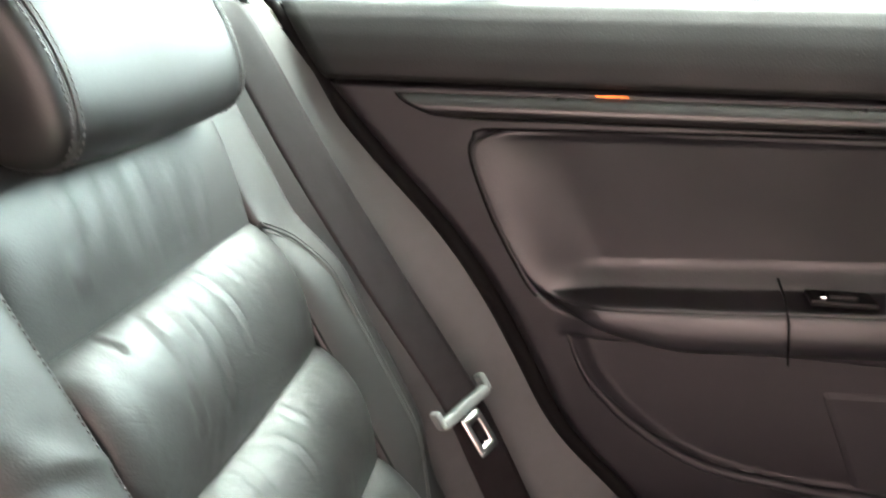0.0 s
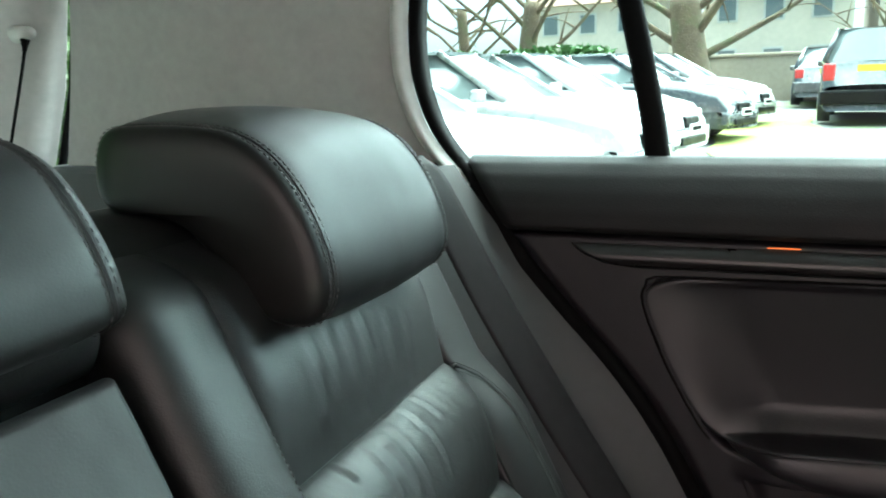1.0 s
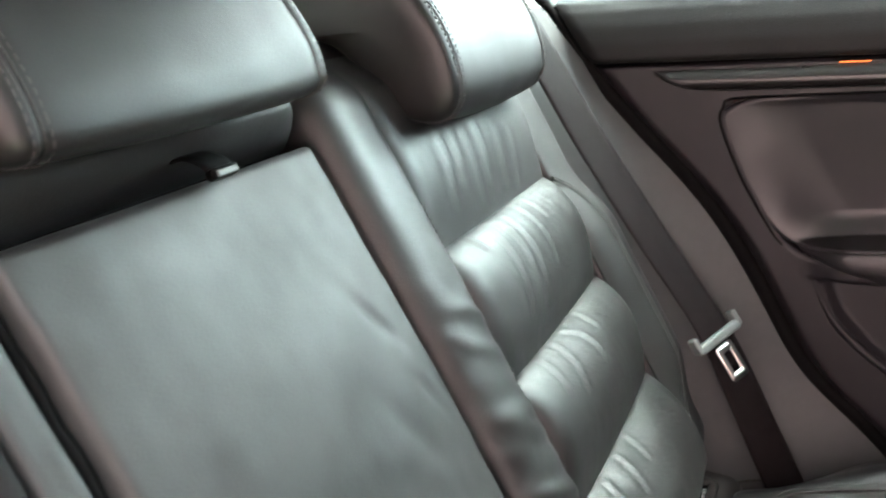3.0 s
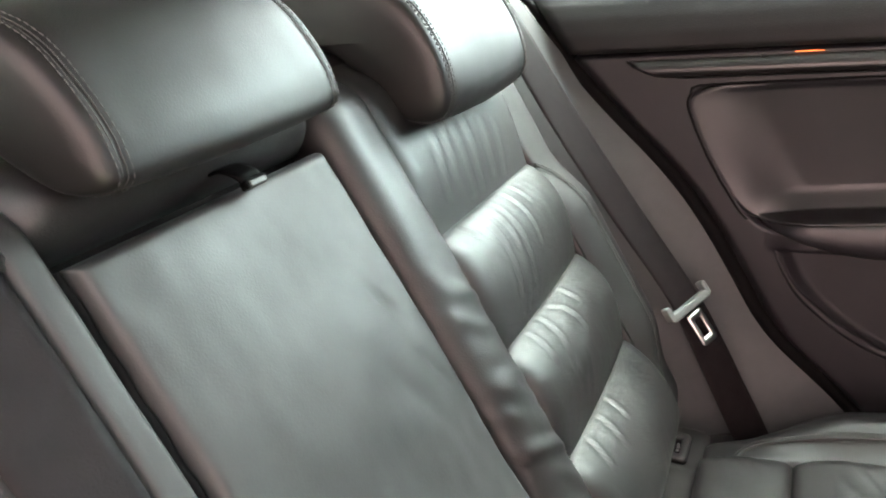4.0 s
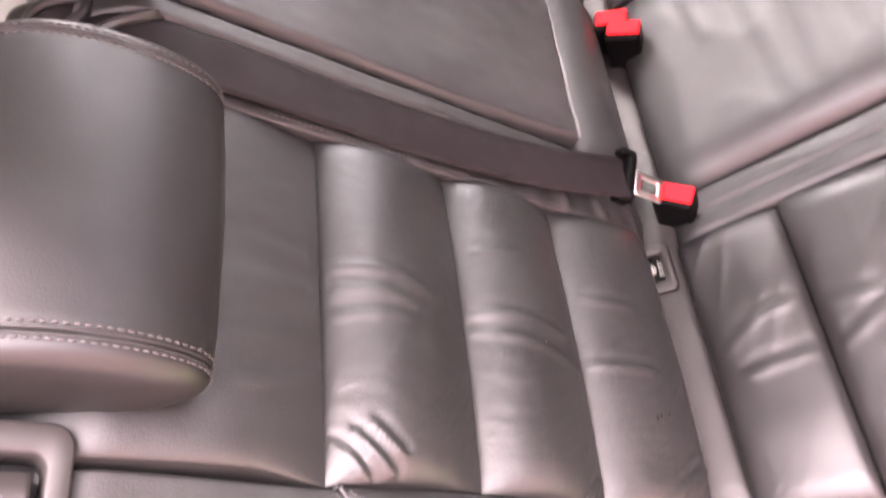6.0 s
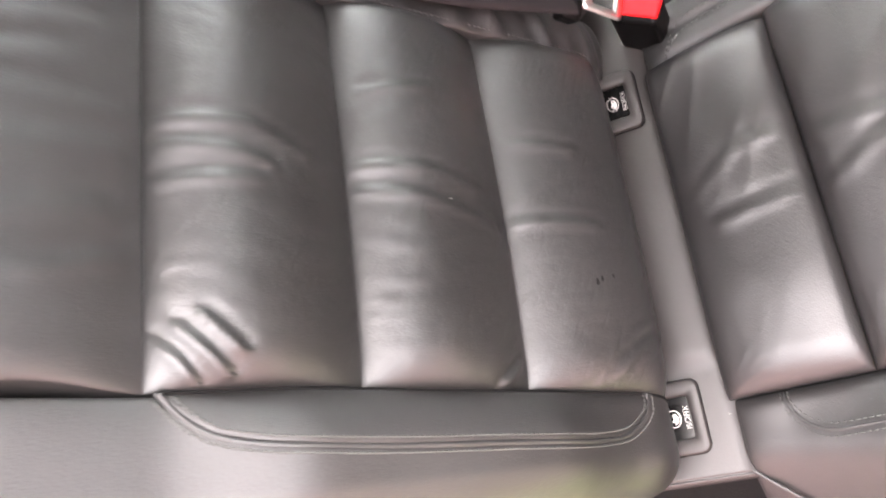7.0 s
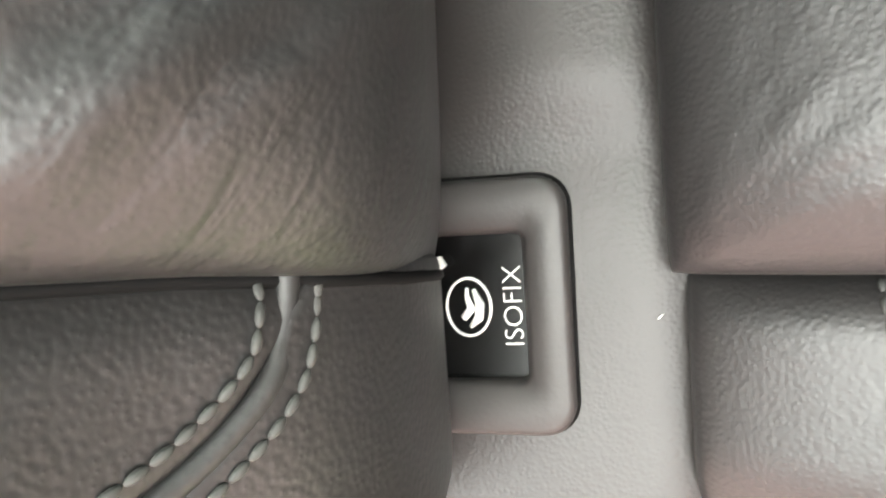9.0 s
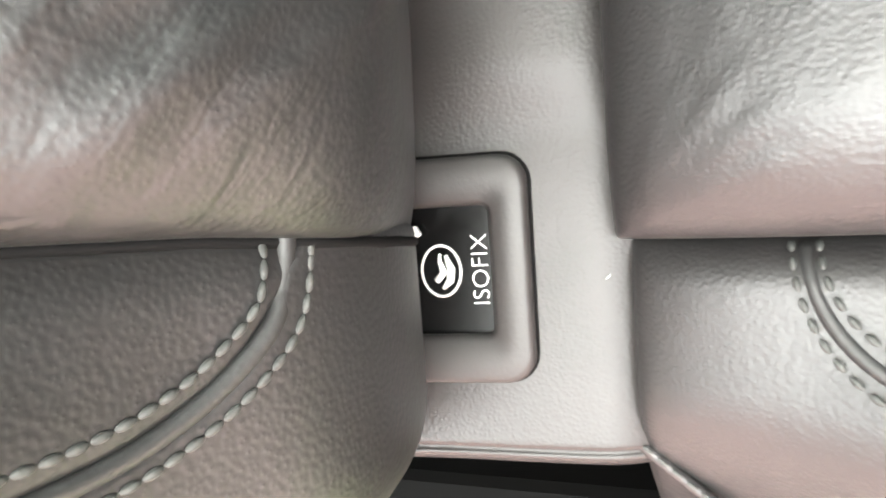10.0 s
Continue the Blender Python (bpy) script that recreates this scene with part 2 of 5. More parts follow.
def box(size, at=(0, 0, 0), bevel=0.002, segs=2, turn=None):
    bm = bmesh.new()
    bmesh.ops.create_cube(bm, size=1)
    bmesh.ops.scale(bm, vec=size, verts=bm.verts)
    if bevel:
        bmesh.ops.bevel(bm, geom=list(bm.edges), offset=bevel, segments=segs, affect="EDGES", profile=0.5)
    if turn is not None:
        bmesh.ops.transform(bm, matrix=turn, verts=bm.verts)
    bmesh.ops.translate(bm, vec=at, verts=bm.verts)
    return bm


def tube(points, radius, n=8, cap=True):
    """A round tube along points; radius a number or a list."""
    pts = [Vector(p) for p in points]
    rs = radius if isinstance(radius, (list, tuple)) else [radius] * len(pts)
    vs, fs = [], []
    up = Vector((0.13, 0.29, 0.95)).normalized()
    for k, p in enumerate(pts):
        d = (pts[min(k + 1, len(pts) - 1)] - pts[max(k - 1, 0)]).normalized()
        x = d.cross(up)
        x = x.normalized() if x.length > 1e-4 else d.orthogonal().normalized()
        y = x.cross(d)
        for j in range(n):
            a = 2 * math.pi * j / n
            vs.append(p + rs[k] * (math.cos(a) * x + math.sin(a) * y))
    for k in range(len(pts) - 1):
        for j in range(n):
            fs.append((k * n + j, k * n + (j + 1) % n, (k + 1) * n + (j + 1) % n, (k + 1) * n + j))
    if cap:
        fs.append(tuple(range(n - 1, -1, -1)))
        fs.append(tuple(range((len(pts) - 1) * n, len(pts) * n)))
    return vs, fs


def join(*pairs):
    vs, fs = [], []
    for v, f in pairs:
        o = len(vs)
        vs += list(v)
        fs += [tuple(i + o for i in q) for q in f]
    return vs, fs


def spline(points, n):
    """n + 1 places on a smooth curve through points."""
    P = [Vector(p) for p in points]
    P = [2 * P[0] - P[1]] + P + [2 * P[-1] - P[-2]]
    out = []
    m = len(P) - 3
    for i in range(n + 1):
        u = min(i / n * m, m - 1e-9)
        k = int(u)
        t = u - k
        a, b, c, d = P[k:k + 4]
        out.append(0.5 * (2 * b + (c - a) * t + (2 * a - 5 * b + 4 * c - d) * t * t + (3 * b - a - 3 * c + d) * t ** 3))
    return out


def curve_at(table, z):
    """Linear reading of a table of (z, value), z rising."""
    if z <= table[0][0]:
        return table[0][1]
    for (a, va), (b, vb) in zip(table, table[1:]):
        if z <= b:
            return va + (vb - va) * (z - a) / (b - a)
    return table[-1][1]


def soft_at(table, z, w):
    return sum(curve_at(table, z + w * k) for k in (-1, -0.5, 0, 0.5, 1)) / 5


def rnd(d, r):
    """A quarter-round rise from 0 at d = 0 to 1 at d = r."""
    t = max(0.0, min(1.0, d / r))
    return math.sqrt(max(0.0, 1 - (1 - t) ** 2))


def smooth01(t):
    t = max(0.0, min(1.0, t))
    return t * t * (3 - 2 * t)


def stitch_row(points, normals, pitch=0.0045, length=0.0032, r=0.0008):
    """Small sewn stitches along a polyline."""
    vs, fs = [], []
    carry = 0.0
    for k in range(len(points) - 1):
        p, q = Vector(points[k]), Vector(points[k + 1])
        d = q - p
        L = d.length
        if L < 1e-7:
            continue
        d /= L
        nrm = Vector(normals[k])
        x = d.cross(nrm).normalized()
        t = carry
        while t < L:
            c = p + d * t
            o = len(vs)
            for e, rr in ((-0.5, 0.2), (-0.4, 0.66), (-0.15, 1.0), (0.15, 1.0), (0.4, 0.66), (0.5, 0.2)):
                for j in range(6):
                    a = 2 * math.pi * j / 6
                    lift = (0.55 - abs(e)) * r * 0.5
                    vs.append(c + d * (e * length) + (math.cos(a) * x * 1.25 + math.sin(a) * nrm) * r * rr + nrm * lift)
            for k2 in range(5):
                for j in range(6):
                    fs.append((o + k2 * 6 + j, o + k2 * 6 + (j + 1) % 6, o + k2 * 6 + 6 + (j + 1) % 6, o + k2 * 6 + 6 + j))
            t += pitch
        carry = t - L
    return vs, fs


def ribbon(points, widths, half, thick, n=60, cross=6, wavy=0.0):
    """A strap: centre places, directions across it."""
    P = spline(points, n)
    W = spline(widths, n)
    top, bot = [], []
    for k in range(n + 1):
        d = (P[min(k + 1, n)] - P[max(k - 1, 0)]).normalized()
        w = W[k].normalized()
        nn = w.cross(d).normalized()
        for j in range(cross + 1):
            e = -1 + 2 * j / cross
            lift = nn * (wavy * noise.noise((e * 1.3, k * 0.12, 4.2)) + thick * 0.5 * (1 - 0.6 * e ** 6))
            top.append(P[k] + w * half * e + lift)
            bot.append(P[k] + w * half * e + nn * wavy * noise.noise((e * 1.3, k * 0.12, 4.2)) - nn * thick * 0.5 * (1 - 0.6 * e ** 6))
    w1 = cross + 1
    N = len(top)
    fs = []
    for k in range(n):
        for j in range(cross):
            a = k * w1 + j
            fs.append((a, a + 1, a + w1 + 1, a + w1))
            fs.append((N + a, N + a + w1, N + a + w1 + 1, N + a + 1))
        for j in (0, cross):
            a = k * w1 + j
            q = (a, a + w1, N + a + w1, N + a)
            fs.append(q if j == 0 else tuple(reversed(q)))
    return top + bot, fs


# ---------- the rear seat back: y across the car, s up the slope, h out of it ----------
Q0, SU, SN = Vector((0.071, 0, 0.55)), Vector((-0.446, 0, 0.895)), Vector((0.895, 0, 0.446))
SEAMS = (0.184, 0.305, 0.426)
IN, EDGE = 0.206, 0.56


def curl(s):
    """The lower edge rolls under, the upper edge back."""
    c = -0.023 * max(0.0, (0.09 - s) / 0.06) ** 2
    return c - 0.05 * max(0.0, (s - 0.555) / 0.06) ** 2


def sb(y, s, h):
    return Q0 + SU * s + SN * (h + curl(s)) + Vector((0, y, 0))


def folds(y, s, seed, across=55.0, along=7.0):
    """Sharp little leather folds that run up the slope."""
    v = noise.noise((y * across + 2.0 * noise.noise((y * 9, s * 12, seed)), s * along, seed * 3.1))
    w = noise.noise((y * across * 0.37, s * along * 1.7, seed * 1.7 + 5))
    return (1 - min(1.0, abs(v) * 2.6)) ** 2 * (0.5 + w) * 0.8 + 0.35 * w


def creases(p, q, lines, width=0.0032):
    """Height of hand-set leather creases, each a short polyline: a ridge with a valley beside it."""
    h = 0.0
    for line in lines:
        best = None
        for (a, b), (c, d) in zip(line, line[1:]):
            L2 = (c - a) ** 2 + (d - b) ** 2
            t = max(0.0, min(1.0, ((p - a) * (c - a) + (q - b) * (d - b)) / L2))
            dx, dy = p - (a + t * (c - a)), q - (b + t * (d - b))
            dist = math.hypot(dx, dy)
            side = (c - a) * dy - (d - b) * dx
            if best is None or dist < best[0]:
                best = (dist, 1 if side > 0 else -1)
        u = best[0] * best[1] / width
        if abs(u) < 5:
            h += math.exp(-0.5 * (u - 0.7) ** 2) - 0.8 * math.exp(-0.5 * (u + 0.9) ** 2)
    return h


NEAR_FOLDS = ([[(0.361, 0.185), (0.363, 0.155), (0.365, 0.12)], [(0.3, 0.17), (0.305, 0.13)]],
              [[(0.333, 0.3), (0.336, 0.257), (0.345, 0.217)], [(0.35, 0.3), (0.356, 0.262), (0.37, 0.2)], [(0.476, 0.212), (0.463, 0.196)], [(0.28, 0.29), (0.275, 0.25)]],
              [[(0.32, 0.424), (0.321, 0.374), (0.334, 0.338)], [(0.358, 0.424), (0.357, 0.4), (0.356, 0.368)], [(0.446, 0.422), (0.457, 0.411), (0.469, 0.402)], [(0.441, 0.41), (0.456, 0.395), (0.465, 0.387)],
               [(0.336, 0.42), (0.339, 0.385), (0.346, 0.36)], [(0.436, 0.398), (0.452, 0.382)]])
FAR_FOLDS = ([[(0.3, 0.18), (0.29, 0.15)], [(0.26, 0.178), (0.25, 0.15)], [(0.335, 0.182), (0.33, 0.16)]],
             [[(0.319, 0.302), (0.331, 0.292), (0.337, 0.275), (0.338, 0.258)], [(0.293, 0.304), (0.289, 0.28), (0.281, 0.255)], [(0.26, 0.3), (0.254, 0.27)], [(0.362, 0.302), (0.366, 0.284)]],
             [[(0.32, 0.423), (0.319, 0.399), (0.316, 0.37), (0.309, 0.335)], [(0.284, 0.418), (0.281, 0.385), (0.273, 0.339)], [(0.304, 0.41), (0.301, 0.376)],
              [(0.25, 0.422), (0.254, 0.41)], [(0.352, 0.42), (0.356, 0.385), (0.353, 0.36)], [(0.378, 0.422), (0.384, 0.4)]])
FINE_FOLDS = [[(0.482 - a, 0.14 - b), (0.468 - a * 0.9, 0.124 - b), (0.452 - a * 0.8, 0.098 - b * c)] for a, b, c in ((0, 0, 1), (0.003, 0.013, 0.8), (0.011, 0.02, 1.1), (0.013, 0.037, 0.9), (0.021, 0.047, 1.0), (0.03, 0.03, 1.3))]
TOP_FOLDS = [[(0.314, 0.5), (0.313, 0.437)], [(0.295, 0.515), (0.286, 0.47)], [(0.343, 0.505), (0.336, 0.44)], [(0.27, 0.5), (0.262, 0.455)], [(0.38, 0.49), (0.372, 0.445)], [(0.41, 0.48), (0.4, 0.44)]]


def seat_back(sgn, seed, name_label):
    OUT = 0.471 if sgn > 0 else 0.485
    outer = lambda s: OUT + 0.007 * max(0.0, (0.1 - s) / 0.07) - (0.012 * max(0.0, min(1.0, (s - 0.1) / 0.25)) + 0.007 * smooth01((s - 0.42) / 0.06)) * (sgn < 0)
    body = thing("rear_seat_back", name_label, "seat back", "rear seat backs")
    Y = lambda y: sgn * y
    flip = sgn > 0

    kept = FAR_FOLDS if sgn > 0 else NEAR_FOLDS

    def rib(s0, s1, bulge, sd, fold, lines):
        def fn(a, b):
            s = s0 + (s1 - s0) * b
            yo = outer(s)
            y = IN + (yo - IN) * a
            dy, ds = min(y - IN, yo - y), min(s - s0, s1 - s)
            u = (s - s0) / (s1 - s0)
            # one arc from seam to seam, fullest above its middle
            w = 1 - (1 - u) ** 0.8
            if s0 < 0.1:
                w = 1 - ((s1 - s) / (s1 - 0.01)) ** 0.8
            round_s = 4 * w * (1 - w)
            side_in = 0.55 + 0.45 * rnd(y - IN, 0.022)
            side_out = 0.48 + 0.52 * rnd(yo - y, 0.026)
            h = -0.004 + (0.004 + bulge * round_s) * side_in * side_out + 0.004 * math.sin(math.pi * a)
            mask = rnd(dy, 0.05) * rnd(ds, 0.03)
            h += fold * mask * 0.002 * folds(y, s, sd) * smooth01(1.25 - abs(a - 0.45) * 2)
            h += (0.0023 if sgn > 0 else 0.0027) * min(rnd(ds, 0.02), rnd(dy, 0.006)) * creases(y, s, lines, 0.002 if sgn > 0 else 0.0026)
            if s0 < 0.1 and sgn < 0:
                h += 0.0011 * rnd(dy, 0.004) * creases(y, s, FINE_FOLDS, 0.0022)
            if s0 < 0.1:
                h -= 0.013 * smooth01((0.085 - s) / 0.055)
            h += (0.0025 if sgn > 0 else 0.0014) * noise.noise((y * 14, s * 12, sd)) * mask
            return sb(Y(y), s, h)
        return sheet(fn, 110, 56, lambda a, b: sb(Y(IN + (OUT - IN) * a), s0 + (s1 - s0) * b, -0.03), flip)

    low_rib = part("lower_rib", rib(0.03, SEAMS[0], 0.028 if sgn > 0 else 0.0235, seed + 1, 0.5, kept[0]), LEATHER_RIB, body)
    mid_rib = part("middle_rib", rib(SEAMS[0], SEAMS[1], 0.023, seed + 2, 0.5, kept[1]), LEATHER_RIB, body)
    part("upper_rib", rib(SEAMS[1], SEAMS[2], 0.022, seed + 3, 0.6, kept[2]), LEATHER_RIB, body)

    def shoulder(a, b):
        s = SEAMS[2] + (0.605 - SEAMS[2]) * b
        y0, y1 = IN - 0.01 * b, outer(s) + 0.012 * b * (sgn > 0)
        y = y0 + (y1 - y0) * a
        dy, ds = min(y - y0, y1 - y), s - SEAMS[2]
        h = -0.006 + (0.006 + 0.016 * math.sin(0.5 * math.pi * min(1.0, ds / 0.085))) * (0.3 + 0.7 * rnd(y - y0, 0.025)) * (0.72 + 0.28 * rnd(y1 - y, 0.02))
        h += (0.0011 * folds(y + 0.25 * s, s, seed + 4, 34, 5) + 0.002 * creases(y, s, TOP_FOLDS, 0.0034)) * rnd(dy, 0.04) * rnd(ds, 0.02)
        return sb(Y(y), s, h)
    part("shoulder_panel", sheet(shoulder, 64, 44, lambda a, b: sb(Y(IN + (OUT - IN) * a), SEAMS[2] + 0.187 * b, -0.03), flip), LEATHER, body)

    r0, r1 = (0.152, IN) if sgn < 0 else (0.134, IN - 0.001)

    def roll_h(a):
        top, lift = (0.02, 0.011) if sgn > 0 else (0.011, 0.007)
        foot = -0.006 + (0.006 + lift) * smooth01((a - 0.4) / 0.5)
        return foot + (top - foot) * rnd(min(a, 1 - a), 0.46)

    def roll(a, b):
        s = 0.035 + 0.57 * b
        y = r0 + (r1 - r0) * a
        d = min(a, 1 - a) * (r1 - r0)
        h = roll_h(a)
        lower = smooth01((0.47 - s) / 0.12)
        h += lower * rnd(d, 0.03) * 0.008 * max(0, noise.noise((y * 16, s * 58 + y * 30, seed + 9)) + 0.05)
        h += 0.002 * noise.noise((y * 20, s * 9, seed + 7)) * rnd(d, 0.03)
        h += lower * smooth01((a - 0.35) / 0.4) * rnd(d, 0.012) * 0.0028 * max(0, noise.noise((y * 30, s * 130 + y * 60, seed + 3)))
        return sb(Y(y), s, h)
    part("inner_bolster", sheet(roll, 20, 150, lambda a, b: sb(Y(r0 + (r1 - r0) * a), 0.035 + 0.57 * b, -0.03), flip), LEATHER, body,
         "wrinkled leather roll")

    k = 1.0 if sgn < 0 else 1.16
    bow = [(0.0, 0.0), (0.081, 0.002), (0.088, 0.0105), (0.0943, 0.019), (0.1035, 0.0255), (0.115, 0.03), (0.131, 0.0325 * k), (0.165, 0.035 * k),
           (0.3, 0.035 * k), (0.34, 0.034 * k), (0.37, 0.031 * k), (0.395, 0.024 * k), (0.41, 0.013), (0.42, 0.001), (0.7, 0.0)]
    seam = [(s_, outer(s_) + d_) for s_, d_ in bow]

    def rise(s):
        return 0.019 * smooth01((s - 0.1) / 0.09) * (1 - smooth01((s - 0.34) / 0.085))

    def strip_h(y, y1, yo, s):
        t = max(0.0, min(1.0, (y - yo) / max(1e-4, y1 - yo)))
        return rise(s) * math.sin(0.5 * math.pi * t) - 0.005 + 0.013 * (0.6 + 0.4 * rnd(y - yo, 0.012)) - 0.003 * (1 - rnd(y1 - y, 0.0034))

    def strip(a, b):
        s = 0.08 + (0.421 - 0.08) * b
        yo = outer(s)
        y1 = max(yo + 0.001, soft_at(seam, s, 0.003))
        y = yo - 0.001 + (y1 - yo + 0.001) * a
        h = strip_h(y, y1, yo - 0.001, s) + 0.0012 * noise.noise((y * 30, s * 15, seed + 11))
        return sb(Y(y), s, h)
    part("bolster_strip", sheet(strip, 16, 110, lambda a, b: sb(Y(OUT + 0.03 * a), 0.082 + 0.342 * b, -0.03), flip), LEATHER, body)

    def side_h(y, s, y0):
        d = y - y0
        tuck = 0.006 * smooth01((s - 0.405) / 0.025) * (1 - smooth01((s - 0.43) / 0.1)) * (1 - rnd(d, 0.03))
        fall = max(0.0, min(1.0, (y - 0.527) / (EDGE - 0.527)))
        return rise(s) - 0.014 * max(0.0, (0.09 - s) / 0.06) ** 2 + 0.0058 + 0.0024 * rnd(d, 0.0025) - 0.06 * (1 - math.sqrt(max(0, 1 - fall * fall))) + 0.0012 * noise.noise((y * 24, s * 10, seed + 13)) - tuck

    def side(a, b):
        s = 0.035 + 0.57 * b
        y0 = max(outer(s), soft_at(seam, s, 0.003)) + 0.0005
        y0 -= 0.005 * smooth01((0.091 - s) / 0.006)
        y = y0 + (EDGE - y0) * a
        return sb(Y(y), s, side_h(y, s, y0))
    part("outer_bolster", sheet(side, 26, 130, lambda a, b: sb(Y(OUT + (EDGE - OUT) * a), 0.035 + 0.57 * b, -0.09), flip), LEATHER, body)

    # welt and the two sewn rows beside it
    ridge = [(-0.005, 0.0844), (0.0005, 0.0848), (0.006, 0.0858), (0.0125, 0.0883), (0.019, 0.0943), (0.0255, 0.1035), (0.03, 0.115), (0.0325 * k, 0.131), (0.035 * k, 0.165),
             (0.035 * k, 0.23), (0.035 * k, 0.3), (0.034 * k, 0.34), (0.031 * k, 0.37), (0.024 * k, 0.395), (0.013, 0.41), (0.001, 0.42)]
    line = spline([Vector((outer(q) + d, q, 0)) for d, q in ridge], 240)

    def on_top(y, q):
        y0 = max(outer(q), soft_at(seam, q, 0.003))
        if y < y0 and q > 0.081:
            return strip_h(y, y0, outer(q) - 0.001, q)
        return side_h(max(y, y0 + 0.001), q, y0)
    rows = []
    for off in (-0.0044, 0.0041):
        pts = []
        for i in range(1, 240):
            t = (line[i + 1] - line[i - 1]).normalized()
            y, q = line[i].x + off * t.y, line[i].y - off * t.x
            if y > outer(q) + 0.0015:
                pts.append(sb(Y(y), q, on_top(y, q) + 0.0002))
        rows.append(stitch_row(pts, [SN] * len(pts), 0.0035, 0.0034, 0.00062))
    part("stitching", join(*rows), THREAD, body, "pale double row of stitches")
    fine_line = spline([Vector((outer(q) + d, q, 0)) for d, q in ridge], 700)
    part("seam_ridge", tube([sb(Y(p.x + 0.0004), p.y, rise(p.y) + 0.0068 - 0.0012 * smooth01((0.09 - p.y) / 0.006)) for p in fine_line],
                            [0.0019 for p in fine_line], 8), LEATHER_PAD, body)
    edge = [0.036 + 0.384 * k / 120 for k in range(121)]
    part("seam", tube([sb(Y(outer(q) + 0.0006), q, on_top(outer(q) + 0.0006, q) + 0.0001) for q in edge], 0.0012, 6), RUBBER, body, "dark sewn seam")
    inner = [sb(Y(r1 - 0.005), 0.05 + 0.42 * k / 160, roll_h(1 - 0.005 / (r1 - r0)) + 0.0008) for k in range(161)]
    part("stitching", stitch_row(inner, [SN] * 161, 0.0047, 0.003, 0.0006), THREAD_DARK, body, "fine row of stitches along the roll")
    if sgn < 0:
        part("label_tab", box((0.0026, 0.0028, 0.002), (0.0272, -0.4912, 0.5555), 0.0004, turn=Matrix.Rotation(0.6, 4, "Z")), WHITE_PRINT, body, "tip of a small white label")
        bpy.context.view_layer.update()

        def laid(p, lift):
            ok, at, nrm, k = (low_rib if (p - Q0).dot(SU) < SEAMS[0] else mid_rib).closest_point_on_mesh(p)
            return at + SN * lift
        for cy, cs, r in ((0.4105, 0.128, 0.0026), (0.408, 0.1235, 0.0021), (0.4055, 0.113, 0.0016)):
            part("stain", sheet(lambda a, b: laid(sb(-(cy + a * r * math.cos(6.2832 * b) * (1 + 0.6 * noise.noise((math.cos(6.2832 * b) * 1.5, math.sin(6.2832 * b) * 1.5, cs * 99)))),
                                                   cs + 0.55 * a * r * math.sin(6.2832 * b), 0.025), 0.0003), 3, 18, None, False, True), RUBBER, body, "small dark stain")
        part("lint", tube([laid(sb(-0.362, 0.2425, 0.02), 0.0003), laid(sb(-0.3605, 0.2405, 0.02), 0.0004)], 0.00022, 5), WHITE_PRINT, body, "tiny white speck of lint")

    CAP = spline([sb(0, 0.585, 0.008), sb(0, 0.6, 0.012), Vector((-0.235, 0, 1.09)), Vector((-0.275, 0, 1.102)), Vector((-0.31, 0, 1.09)), Vector((-0.325, 0, 1.0)), Vector((-0.31, 0, 0.9))], 40)

    def cap(a, b):
        y = r0 + (EDGE - 0.012 - r0) * a
        d = min(y - r0, EDGE - 0.012 - y)
        return CAP[int(round(b * 40))] + Vector((0, sgn * y, -0.014 * (1 - rnd(d, 0.03))))
    part("top_cover", sheet(cap, 24, 40, None, flip, True), LEATHER, body)

    def shell(a, b):
        s = 0.02 + 0.57 * min(1, b * 1.02)
        return sb(Y(0.13 + (EDGE - 0.135) * a), s, -0.035 - 0.09 * smooth01(1 - abs(2 * b - 1)))
    part("back_shell", sheet(shell, 8, 30, lambda a, b: sb(Y(0.13 + (EDGE - 0.135) * a), 0.02 + 0.57 * b, -0.032), not flip), LEATHER_DARK, body)
    return body


